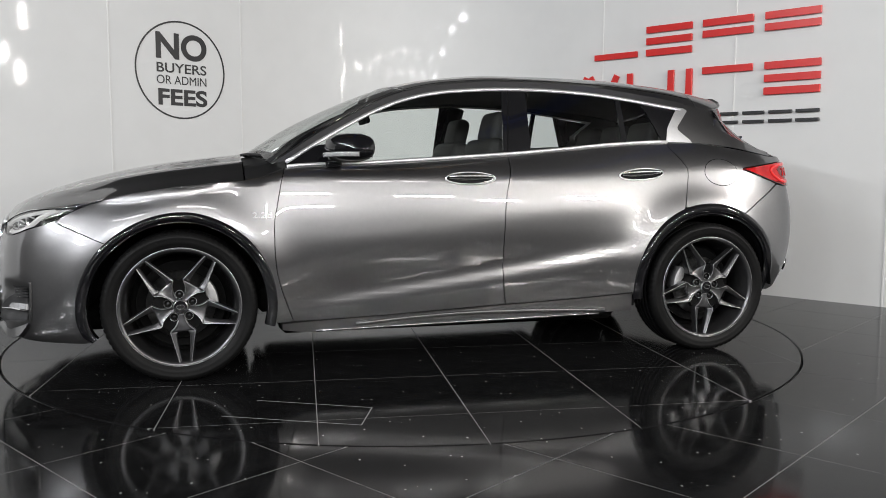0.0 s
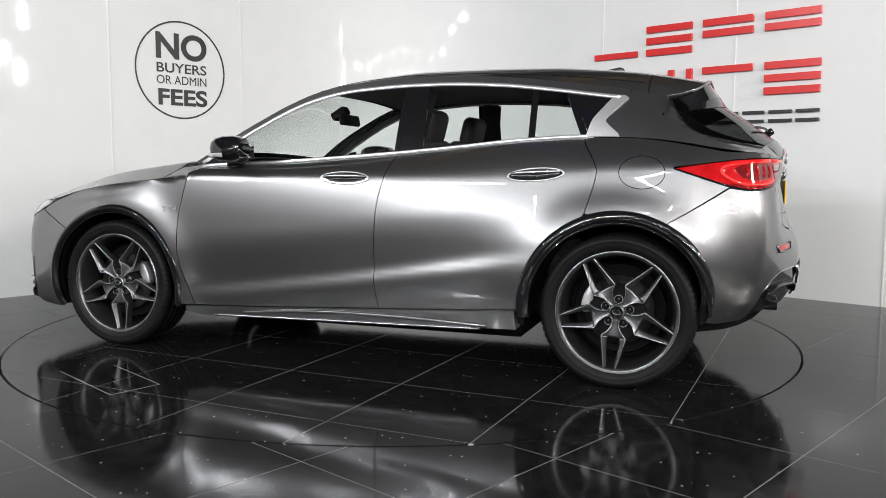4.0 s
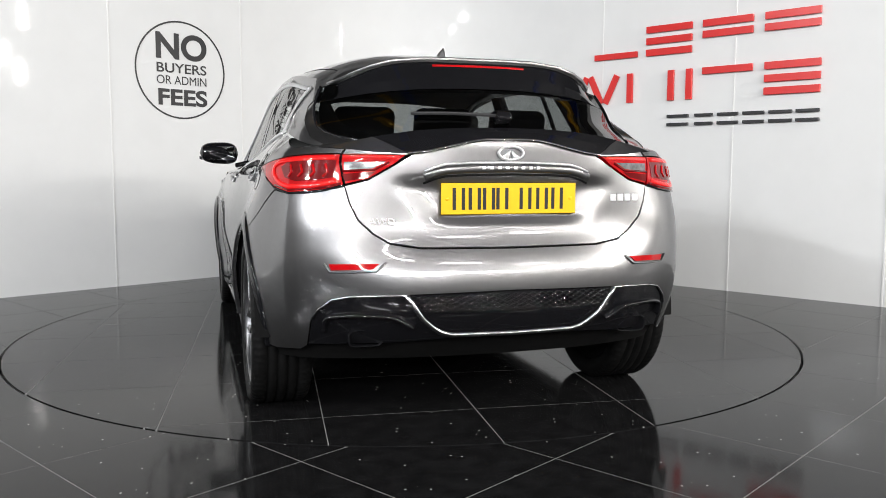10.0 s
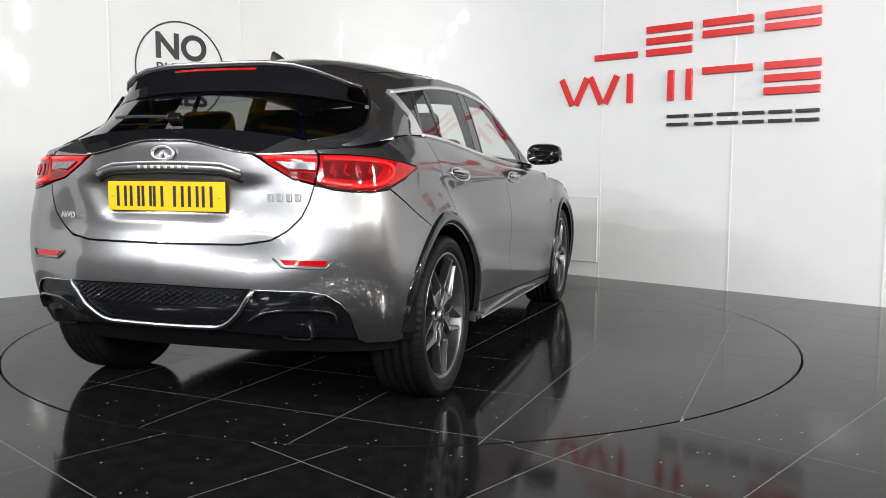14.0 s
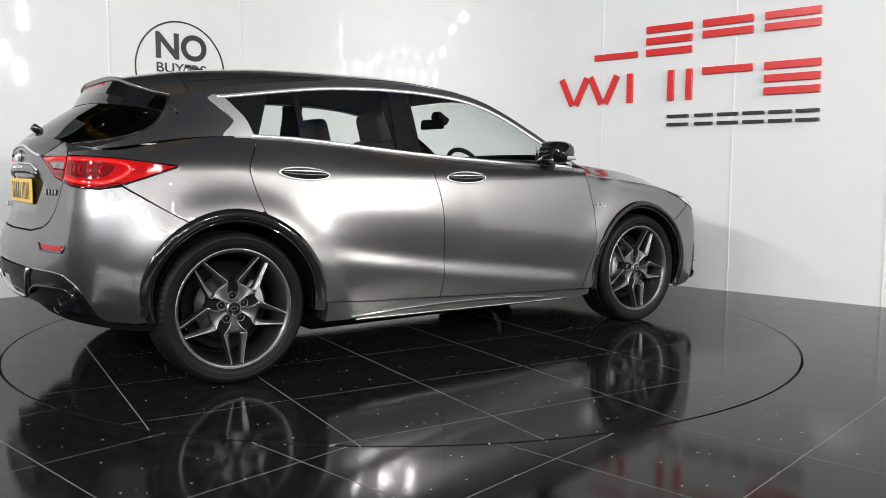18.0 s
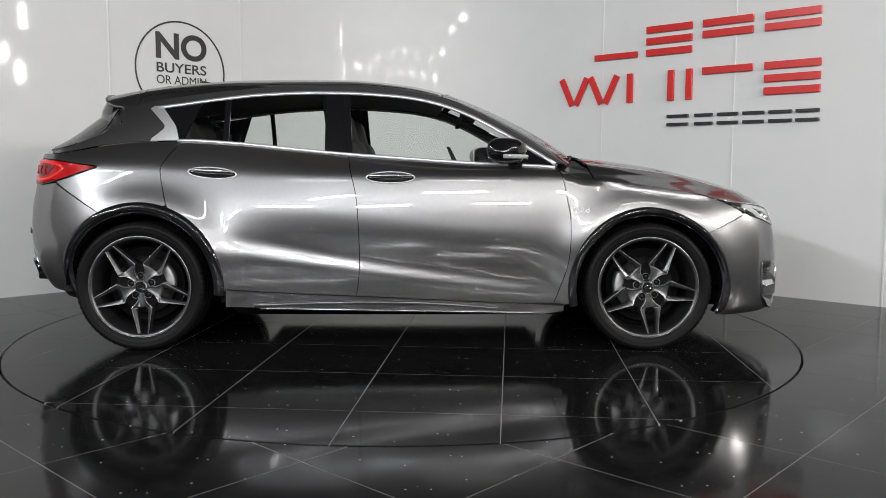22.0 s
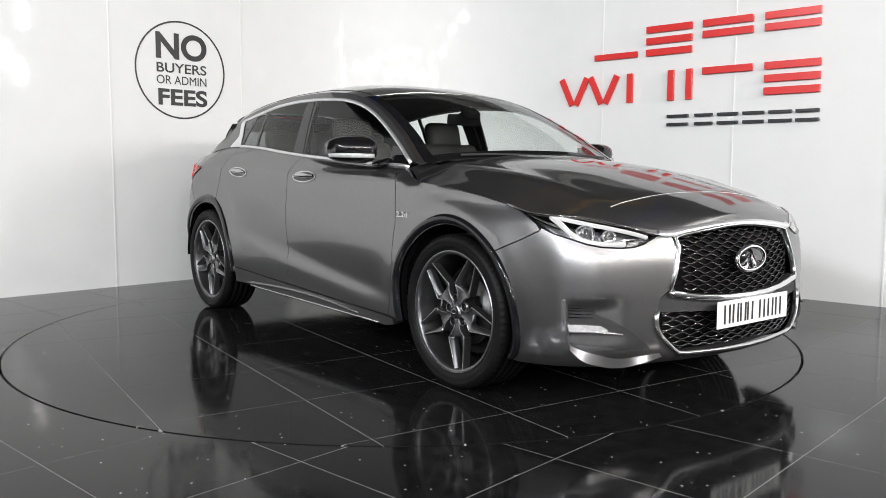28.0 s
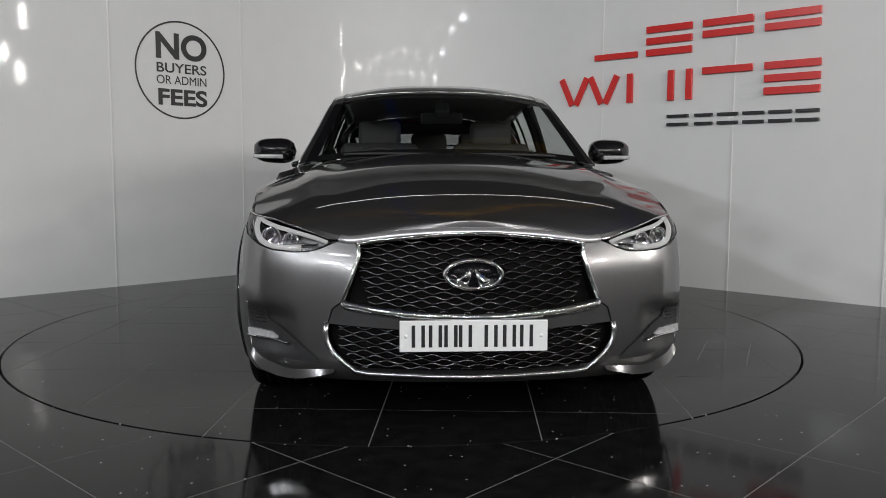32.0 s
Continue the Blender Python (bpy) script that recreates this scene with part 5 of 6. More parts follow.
    for sd in (1, -1):
        me = fit_text("2.2d", 0.085, 0.026, 0.004)
        ob = new("engine_badge", me)
        me.materials.append(BRIGHT)
        ob.parent = car
        y = float(ring(0.98, 0.755)[1]) + 0.002
        ob.matrix_basis = Matrix.Translation((1.025 if sd > 0 else 0.94, y * sd, 0.742)) @ Euler((radians(90), 0, radians(180 if sd > 0 else 0))).to_matrix().to_4x4()
    # rear emblem: a plain bright oval
    bm = bmesh.new()
    ell = [(-2.054, 0.047 * math.cos(a), 1.024 + 0.024 * math.sin(a)) for a in np.linspace(0, 2 * math.pi, 36)[:-1]]
    sweep(bm, ell, 0.009, 0.010, [(-1, 0, 0.15)] * len(ell), True)
    em = put("rear_emblem", bm, BRIGHT, car, "plain bright oval emblem")
    for sgn in (1, -1):
        bm = bmesh.new()
        plate(bm, [(sgn * a * 0.47, b * 0.5) for a, b in ((0.002, 0.020), (0.012, 0.018), (0.046, -0.012), (0.072, -0.022), (0.060, -0.036), (0.030, -0.044), (0.022, -0.044))][::sgn], 0, 0.008, Matrix.Translation((-2.050, 0, 1.024)) @ Euler((radians(90), 0, radians(-90))).to_matrix().to_4x4())
        put("emblem_wedge", flip_out(bm), BRIGHT, em)
    number_plate(car, pose(-2.049, 0, 0.862), -1, YELLOW, "yellow rear number plate with dark bars")


def top(car):
    # bonnet with its crease line, wing tops beside the windscreen's foot
    pts = dense([(1.06, -0.992), (S_NOSE - 0.0008, -0.992), (S_NOSE - 0.0008, 0.992), (1.06, 0.992)], 0.04)
    b = put("bonnet", skin(bmesh.new(), pts, bonnet_skin, (0.035, 0.05), 0.012, 0, 1, 0, 0.04), PAINT, car)
    for sd in (1, -1):
        put("wing_top", skin(bmesh.new(), [(0.858, 0.84), (1.05, 0.80), (1.052, 0.998), (0.862, 0.998)], bonnet_skin, 0.03, 0.01, 0, sd), PAINT, car)
    # shut line across the bonnet: a bright strip stands in for its highlight
    sg = float(s_of_x(2.075))
    put("bonnet_gap_glint", strip(bmesh.new(), [(sg, e) for e in np.linspace(-0.80, 0.80, 40)], bonnet_skin, 0.0035, 0.0012, 1, 0.0), BRIGHT, b, "bonnet shut line, its edge highlight put in as a bright strip")
    put("cowl", skin(bmesh.new(), [(0.86, -0.86), (1.054, -0.86), (1.054, 0.86), (0.86, 0.86)], bonnet_skin, (0.05, 0.1), 0.01, -0.022, 1, 0, 0.05), MATTBLACK, car)
    w = put("windscreen", skin(bmesh.new(), [(0.915, -0.93), (0.915, 0.93), (0.245, 0.93), (0.245, -0.93)], top_skin, (0.05, 0.08), 0.005, 0, 1, 0, 0.05), GLASS, car)
    for sd in (1, -1):
        put("windscreen_edge", skin(bmesh.new(), [(0.925, 0.958), (0.925, 1.0), (0.235, 1.0), (0.235, 0.958)], top_skin, (0.05, 0.05), 0.006, 0.0, sd), PAINT, car)
        put("black_border", skin(bmesh.new(), [(0.925, 0.885), (0.925, 0.957), (0.235, 0.957), (0.235, 0.885)], top_skin, (0.05, 0.05), 0.004, 0.002, sd), GLOSSBLACK, w)
    put("header_border", skin(bmesh.new(), [(0.245, -0.92), (0.245, 0.92), (0.285, 0.92), (0.285, -0.92)], top_skin, (0.05, 0.08), 0, -0.006), SHELL, w)
    put("foot_border", skin(bmesh.new(), [(0.915, -0.92), (0.915, 0.92), (0.865, 0.92), (0.865, -0.92)], top_skin, (0.05, 0.08), 0, -0.006), SHELL, w)
    put("header_trim", strip(bmesh.new(), [(0.238, e) for e in np.linspace(-0.9, 0.9, 24)], top_skin, 0.010, 0.004, 1, 0.0), SATIN, car)
    r = put("roof", skin(bmesh.new(), [(0.232, -1.0), (0.232, 1.0), (-1.43, 1.0), (-1.43, -1.0)], top_skin, (0.05, 0.06), 0.012, 0, 1, 0, 0.05), PAINT, car)
    for sd in (1, -1):
        put("roof_ditch", strip(bmesh.new(), [(x, 0.90) for x in np.linspace(0.22, -1.42, 40)], top_skin, 0.006, 0.0015, sd, 0.0), SHELL, r)
    put("headlining", skin(bmesh.new(), [(0.232, -0.96), (0.232, 0.96), (-1.5, 0.96), (-1.5, -0.96)], top_skin, (0.1, 0.1), 0, -0.035, 1, 0, 0.1), TRIM, car)
    # antenna fin
    bm = bmesh.new()
    rows = []
    for k in range(9):
        t = k / 8
        hgt, wid = 0.045 * (1 - (1 - t) ** 2) if t < 0.75 else 0.045 * (1 - ((t - 0.75) / 0.25) ** 3), 0.016 * math.sin(math.pi * (0.15 + 0.8 * t))
        x = -1.10 - 0.14 * t
        z = float(CROWN(x)) - 0.004
        rows.append([bm.verts.new((x, -wid, z)), bm.verts.new((x - 0.02 * t, -wid * 0.3, z + hgt * 0.8)), bm.verts.new((x - 0.025 * t, 0, z + hgt)), bm.verts.new((x - 0.02 * t, wid * 0.3, z + hgt * 0.8)), bm.verts.new((x, wid, z))])
    for a, c in zip(rows, rows[1:]):
        for j in range(4):
            bm.faces.new((a[j], a[j + 1], c[j + 1], c[j]))
    put("antenna", flip_out(bm), PAINT, car)
    # spoiler: painted top, black back face and underside, lamp strip
    rim = [(-1.515, 1.0), (-1.575, 0.95), (-1.635, 0.86), (-1.665, 0.76), (-1.682, 0.62), (-1.692, 0.40), (-1.697, 0.2), (-1.698, 0.0)]
    rim = rim + [(x, -e) for x, e in rim[::-1][1:]]
    sp = put("spoiler", skin(bmesh.new(), [(-1.434, -1.0), (-1.434, 1.0)] + rim, top_skin, (0.03, 0.05), 0.010, 0, 1, 0.0, 0.03), PAINT, car)
    A, _ = lifted(top_skin, np.array(rim), -0.010)
    B = back_skin(np.full(len(rim), 0.66), np.linspace(0.985, -0.985, len(rim))) + np.array([-0.004, 0, 0])
    M = A * 0.55 + B * 0.45 + np.array([-0.012, 0, -0.012])
    bm = bmesh.new()
    loft(bm, A, M, 3)
    loft(bm, M, B, 3)
    put("spoiler_underside", face_away(bm, (-1.2, 0, 1.45)), GLOSSBLACK, sp, "gloss black spoiler face")
    P, N = lifted(top_skin, np.array(rim), 0.0)
    put("spoiler_edge", sweep(bmesh.new(), [tuple(p) for p in P], 0.010, 0.010, [tuple(n) for n in N]), PAINT, sp)
    ln = [(-1.700 + 0.10 * y * y, y, float(CROWN(-1.69)) - 0.027 - 0.06 * y * y) for y in np.linspace(0.19, -0.19, 12)]
    put("brake_lamp", sweep(bmesh.new(), ln, 0.016, 0.010, [(-1, 0, -0.2)] * len(ln)), REDLENS, sp, "red high brake lamp strip")
    # rear window
    rw = put("back_window", skin(bmesh.new(), [(0.0, -0.985), (0.0, 0.985), (0.95, 0.985), (0.95, -0.985)], back_skin, (0.06, 0.05), 0.004, 0, 1, 0, 0.05), REARGLASS, car, "tinted back window")
    put("window_border", skin(bmesh.new(), [(0.60, -0.96), (0.60, 0.96), (0.95, 0.96), (0.95, -0.96)], back_skin, (0.08, 0.08), 0, -0.005), SHELL, rw)
    for sd in (1, -1):
        put("window_border", skin(bmesh.new(), [(0.0, 0.84), (0.0, 0.965), (0.6, 0.965), (0.6, 0.90)], back_skin, (0.08, 0.08), 0, -0.005, sd), SHELL, rw)
    for sd in (1, -1):
        v = np.linspace(0.95, 0.0, 12)
        B = back_skin(v, np.full(12, 0.985)) * np.array([1, sd, 1])
        cl = spline([(-1.545, 1.285), (-1.505, 1.215), (-1.6, 1.155), (-1.75, 1.092), (-1.89, 1.048)], 6)
        cl = [cl[round(i * (len(cl) - 1) / 11)] for i in range(12)]
        A, _ = lifted(side_glass, np.array(cl), -0.002)
        A = A * np.array([1, sd, 1])
        bm = bmesh.new()
        loft(bm, A, B, 4)
        put("pillar_return", face_away(bm, (-1.3, 0, 1.0)), PAINT, car)
        put("window_gap", sweep(bmesh.new(), [tuple(p) for p in B], 0.010, 0.006, [(-0.6, sd * 0.7, 0.3)] * 12), GLOSSBLACK, car)
        # painted deck corner down to the lamp
        es = np.linspace(0.985, 0.88, 8)
        A = back_skin(np.zeros(8), es)
        ss = np.linspace(float(s_of_x(-1.90)), -2.37, 8)
        B = ring(ss, top_z(ss))
        bm = bmesh.new()
        loft(bm, A, B, 4, sd)
        put("deck_corner", face_away(bm, (-1.7, 0, 0.8)), PAINT, car)
    es = np.linspace(0.885, -0.885, 33)
    A = back_skin(np.zeros(33), es)
    ss = np.array([-2.37 + (S_TAIL + 2.37) * (1 - abs(e) / 0.885) for e in es])
    B = ring(ss, top_z(ss) - 0.001) * np.stack([np.ones(33), np.sign(es + 1e-9), np.ones(33)], -1)
    bm = bmesh.new()
    M = A * 0.5 + B * 0.5 + np.array([0, 0, 0.006])
    loft(bm, A, M, 3)
    loft(bm, M, B, 3)
    put("tailgate_lip", face_away(bm, (-1.7, 0, 0.8)), GLOSSBLACK, car, "gloss black lip below the back window")
    put("lip_trim", sweep(bmesh.new(), [tuple(p + np.array([-0.003, 0, 0.0])) for p in B], 0.010, 0.006, [(-0.7, 0, 0.7)] * 33), CHROME, car)
    # wipers
    P, N = lifted(back_skin, np.array([(0.12 + 0.07 * t, -0.03 + 0.55 * t) for t in np.linspace(0, 1, 12)]), 0.012)
    rwp = put("rear_wiper", sweep(bmesh.new(), P, 0.011, 0.010, N), MATTBLACK, car, "black rear wiper on the back window")
    P, N = lifted(back_skin, np.array([(0.10, 0.0)]), 0.012)
    bm = bmesh.new()
    box(bm, 0.05, 0.055, 0.035, Matrix.Translation(P[0]) @ Euler((0, radians(35), 0)).to_matrix().to_4x4(), 0.008, 2)
    put("wiper_cap", bm, GLOSSBLACK, rwp)
    for e0, e1, v0, v1 in ((0.72, 0.02, 0.905, 0.926), (-0.05, -0.70, 0.926, 0.900)):
        P, N = lifted(top_skin, np.array([(v0 + (v1 - v0) * t, e0 + (e1 - e0) * t) for t in np.linspace(0, 1, 14)]), 0.004)
        put("wiper", sweep(bmesh.new(), P, 0.012, 0.009, N), MATTBLACK, car, "black windscreen wiper")


def mirrors(car):
    for sd in (1, -1):
        bm = bmesh.new()
        # housing: a rounded shell, blunter towards the back
        nu, nv = 20, 14
        g = []
        for i in range(nu + 1):
            u = i / nu
            y = 0.795 + 0.235 * u
            k = (1 - abs(2 * u - 1) ** 3.2) ** 0.42
            row = []
            for j in range(nv):
                a = 2 * math.pi * j / nv
                cx, sz = math.cos(a), math.sin(a)
                dx = 0.115 * k * (abs(cx) ** 0.8) * (1 if cx > 0 else -0.75) * math.copysign(1, 1)
                dz = 0.073 * k * math.copysign(abs(sz) ** 0.75, sz) * (1 - 0.14 * u)
                row.append(bm.verts.new((0.585 + dx - 0.05 * u * u, sd * y, 1.062 + dz + 0.004 * u)))
            g.append(row)
        for a, b in zip(g, g[1:]):
            for j in range(nv):
                bm.faces.new((a[j], a[(j + 1) % nv], b[(j + 1) % nv], b[j]))
        bm.faces.new(g[0]), bm.faces.new(g[-1][::-1])
        flip_out(bm)
        m = put("door_mirror", bm, GLOSSBLACK, car, "gloss black door mirror with a silver strip")
        line = [(0.585 + 0.118 * (1 - abs(2 * u - 1) ** 3.2) ** 0.42 - 0.05 * u * u if u < 0.97 else 0.585 - 0.03, sd * (0.795 + 0.237 * u), 1.030 + 0.004 * u) for u in np.linspace(0.25, 0.985, 16)]
        put("indicator", sweep(bmesh.new(), line, 0.022, 0.006, [(1, sd * 0.2, -0.1)] * 16), WHITELENS, m, "silver indicator strip")
        bm = bmesh.new()
        box(bm, 0.075, 0.10, 0.030, pose(0.64, sd * 0.765, 0.998, sd * -14, 0, 0), 0.010, 2)
        put("mirror_foot", bm, GLOSSBLACK, m)
        bm = bmesh.new()
        box(bm, 0.004, 0.165, 0.085, pose(0.497, sd * 0.905, 1.062, 0, 0, sd * 6), 0.001, 1)
        put("mirror_glass", bm, CHROME, m, "mirror glass")
        # black sail piece in the window's front corner
        pts = [(0.845, 0.995), (0.66, 1.0), (0.66, 1.085), (0.70, 1.082)]
        put("mirror_sail", skin(bmesh.new(), pts, side_glass, 0.05, 0.006, 0.002, sd), GLOSSBLACK, car)


def wheel(car, x, sd, front):
    w = new("wheel")
    w.parent = car
    w["label"] = "dark five-twin-spoke alloy wheel with a black tyre"
    w.matrix_basis = pose(x, sd * 0.775, HUB) @ pose(0, 0, 0, 0, 0, 0 if sd > 0 else 180) @ pose(0, 0, 0, 0, {(1, 1): 4, (1, 0): -6, (-1, 1): 8, (-1, 0): 2}[(sd, front)], 0)
    tread = [(0.262, -0.098), (0.275, -0.108), (0.300, -0.117), (0.322, -0.116), (0.336, -0.108), (0.343, -0.094)]
    for yc in (-0.058, -0.02, 0.02, 0.058):
        tread += [(0.3445, yc - 0.006), (0.337, yc - 0.0045), (0.337, yc + 0.0045), (0.3445, yc + 0.006)]
    tread += [(0.343, 0.094), (0.336, 0.108), (0.322, 0.116), (0.314, 0.1175), (0.311, 0.1160), (0.300, 0.117), (0.284, 0.113), (0.281, 0.1105), (0.275, 0.108), (0.262, 0.098)]
    bm = lathe(bmesh.new(), tread, 216, "Y")
    # cross grooves on the tread's shoulders
    for v in bm.verts:
        r0 = math.hypot(v.co.x, v.co.z)
        if 0.085 < abs(v.co.y) < 0.112 and r0 > 0.33:
            k = round((math.atan2(v.co.z, v.co.x) % (2 * math.pi)) / (2 * math.pi) * 216)
            if k % 3 == 0:
                v.co.x, v.co.z = v.co.x * (1 - 0.005 / r0), v.co.z * (1 - 0.005 / r0)
    put("tyre", bm, RUBBER, w)
    # barrel and lip
    r = put("rim", lathe(bmesh.new(), [(0.262, 0.094), (0.2695, 0.100), (0.2715, 0.1055), (0.2695, 0.1085), (0.2560, 0.1010), (0.2520, 0.090), (0.246, 0.055), (0.236, 0.02), (0.232, -0.09), (0.262, -0.098)], 96, "Y"), ALLOY, w)
    put("rim_lip", lathe(bmesh.new(), [(0.2715, 0.1058), (0.2702, 0.1092), (0.2680, 0.1084)], 96, "Y"), ALLOYCUT, r, "bright machined rim lip")
    put("barrel_back", lathe(bmesh.new(), [(0.19, -0.10), (0.262, -0.10), (0.262, -0.104), (0.19, -0.104)], 48, "Y", closed=True), SHELL, r)
    hub_y = 0.086
    # five twin spokes between the bolts: one foot at the hub, two arms that draw together towards the rim
    half_w = curve([(0.030, 0.0105), (0.050, 0.0150), (0.068, 0.0205), (0.085, 0.0290), (0.098, 0.0400), (0.1135, 0.0560), (0.120, 0.0555), (0.15, 0.0492), (0.18, 0.0433), (0.21, 0.0375), (0.24, 0.0318), (0.2625, 0.0275)])
    arm_w = curve([(0.106, 0.040), (0.1135, 0.0345), (0.122, 0.0290), (0.135, 0.0245), (0.16, 0.0205), (0.20, 0.0170), (0.2625, 0.0135)])
    height = lambda u: hub_y + 0.010 * float(step(0.05, 0.13, u)) + 0.002 * float(step(0.2, 0.26, u))

    def web(name, out, across, stations, section, mat):
        bm = bmesh.new()
        rows = []
        for u in stations:
            row = []
            for lat, dy in section(u):
                p = out * u + across * lat
                row.append(bm.verts.new((p.x, height(u) + dy, p.y)))
            rows.append(row)
        for a, b in zip(rows, rows[1:]):
            for j in range(len(a) - 1):
                bm.faces.new((a[j], a[j + 1], b[j + 1], b[j]))
        bm.faces.new(rows[0])
        bm.faces.new(rows[-1][::-1])
        return put(name, flip_out(bm), mat, r)

    def foot_section(u):
        hw = float(half_w(u))
        e = min(0.0055, hw * 0.4)
        dip = 0.0035 + 0.007 * float(step(0.07, 0.115, u))
        half = [(hw + 0.002, -0.036), (hw, -0.006), (hw - 0.0012, -0.0008), (hw - e * 0.6, 0.0), (hw - e, -0.0018), (hw * 0.45, -dip * 0.82)]
        return [(-a, b) for a, b in half] + [(0.0, -dip)] + half[::-1]

    for k in range(5):
        a0 = radians(90 + 72 * k)
        c0 = a0 + radians(36)
        out, across = Vector((math.cos(c0), math.sin(c0))), Vector((-math.sin(c0), math.cos(c0)))
        web("spoke_foot", out, across, (0.030, 0.040, 0.050, 0.060, 0.068, 0.077, 0.085, 0.092, 0.098, 0.106, 0.1135), foot_section, ALLOY)
        for sgn in (-1, 1):
            def arm_section(u):
                hw, aw = float(half_w(u)), float(arm_w(u))
                return [(sgn * a, b) for a, b in ((hw + 0.002, -0.038), (hw, -0.006), (hw - 0.0012, -0.0008), (hw - 0.0045, 0.0), (hw - aw * 0.5, -0.0035), (hw - aw + 0.0015, -0.0095), (hw - aw, -0.012), (hw - aw, -0.038))]
            web("spoke", out, across, (0.1130, 0.120, 0.128, 0.137, 0.15, 0.17, 0.19, 0.21, 0.23, 0.25, 0.2625), arm_section, ALLOY)
            line = []
            for u in (0.060, 0.068, 0.077, 0.085, 0.092, 0.098, 0.106, 0.1135, 0.118, 0.135, 0.16, 0.19, 0.22, 0.25, 0.2615):
                p = out * u + across * sgn * (float(half_w(u)) - 0.0026)
                line.append((p.x, height(u) - 0.0014, p.y))
            put("spoke_edge", sweep(bmesh.new(), line, 0.0042, 0.0024, [(0, 1, 0)] * len(line)), ALLOYCUT, r, "bright machined spoke edge")
        # pocket round the bolt, between two spokes, its shade painted in near-black
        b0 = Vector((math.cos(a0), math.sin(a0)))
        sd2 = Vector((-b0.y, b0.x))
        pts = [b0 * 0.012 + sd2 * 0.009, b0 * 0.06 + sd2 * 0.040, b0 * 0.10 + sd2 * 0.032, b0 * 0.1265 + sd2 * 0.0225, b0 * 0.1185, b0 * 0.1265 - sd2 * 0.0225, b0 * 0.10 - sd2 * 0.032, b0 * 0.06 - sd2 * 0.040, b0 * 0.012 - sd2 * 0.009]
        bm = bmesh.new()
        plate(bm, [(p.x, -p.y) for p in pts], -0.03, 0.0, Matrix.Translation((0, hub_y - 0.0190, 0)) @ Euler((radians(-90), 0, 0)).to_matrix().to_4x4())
        flat("spoke_pocket_shade", flip_out(bm), SHELL, r)
        # wheel bolt in its well, both coloured dark for the shade in there
        a = a0
        m = pose(0.056 * math.cos(a), hub_y - 0.0060, 0.056 * math.sin(a))
        put("bolt_well", lathe(bmesh.new(), [(0.0185, -0.015), (0.0185, -0.001), (0.0165, -0.0005), (0.0155, -0.009), (0.0004, -0.009)], 18, "Y", m), SHELL, r)
        put("well_rim", lathe(bmesh.new(), [(0.0196, -0.015), (0.0190, 0.0004), (0.0172, 0.0006), (0.0168, -0.0025)], 20, "Y", m), ALLOYCUT, r)
        put("wheel_bolt", lathe(bmesh.new(), [(0.0075, -0.010), (0.0075, -0.0060), (0.0055, -0.0050), (0.0004, -0.0050)], 6, "Y", m), DARKALLOY, r)
    put("hub_cap", lathe(bmesh.new(), [(0.034, -0.01), (0.034, 0.0), (0.031, 0.006), (0.028, 0.0075)], 36, "Y", pose(0, hub_y, 0)), ALLOYCUT, w)
    put("cap_disc", lathe(bmesh.new(), [(0.028, 0.0065), (0.012, 0.0085), (0.0004, 0.009)], 30, "Y", pose(0, hub_y, 0)), GLOSSBLACK, w)
    bm = bmesh.new()
    ell = [(0.017 * math.cos(a), hub_y + 0.0085, 0.010 * math.sin(a)) for a in np.linspace(0, 2 * math.pi, 24)[:-1]]
    sweep(bm, ell, 0.004, 0.002, [(0, 1, 0)] * 23, True)
    put("cap_emblem", bm, CHROME, w)
    # brake behind the spokes
    put("brake_disc", lathe(bmesh.new(), [(0.0004, 0.03), (0.075, 0.03), (0.08, 0.012), (0.155, 0.012), (0.155, -0.012), (0.0004, -0.012)], 60, "Y"), BRAKE, w)
    put("brake_shield", lathe(bmesh.new(), [(0.0004, -0.03), (0.195, -0.03), (0.2, -0.022), (0.2, -0.036), (0.0004, -0.036)], 48, "Y"), SHELL, w)
    mid = 162 if (front and sd > 0) or (not front and sd < 0) else 12
    bm = bmesh.new()
    span = [radians(mid + g) for g in (-24, -21, -14, -7, 0, 7, 14, 21, 24)]
    outer = [((0.168 - (0.012 if k in (0, 8) else 0)) * math.cos(a), (0.168 - (0.012 if k in (0, 8) else 0)) * math.sin(a)) for k, a in enumerate(span)]
    inner = [((0.118 + (0.006 if k in (0, 8) else 0)) * math.cos(a), (0.118 + (0.006 if k in (0, 8) else 0)) * math.sin(a)) for k, a in enumerate(span)]
    plate(bm, [(x2, -y2) for x2, y2 in outer + inner[::-1]], -0.03, 0.042, Euler((radians(-90), 0, 0)).to_matrix().to_4x4())
    flip_out(bm)
    bmesh.ops.bevel(bm, geom=[e for e in bm.edges if abs(e.verts[0].co.y - 0.042) < 0.001 and abs(e.verts[1].co.y - 0.042) < 0.001], offset=0.007, segments=2, affect="EDGES", profile=0.5)
    put("caliper", bm, CALIPER, w)
    return w


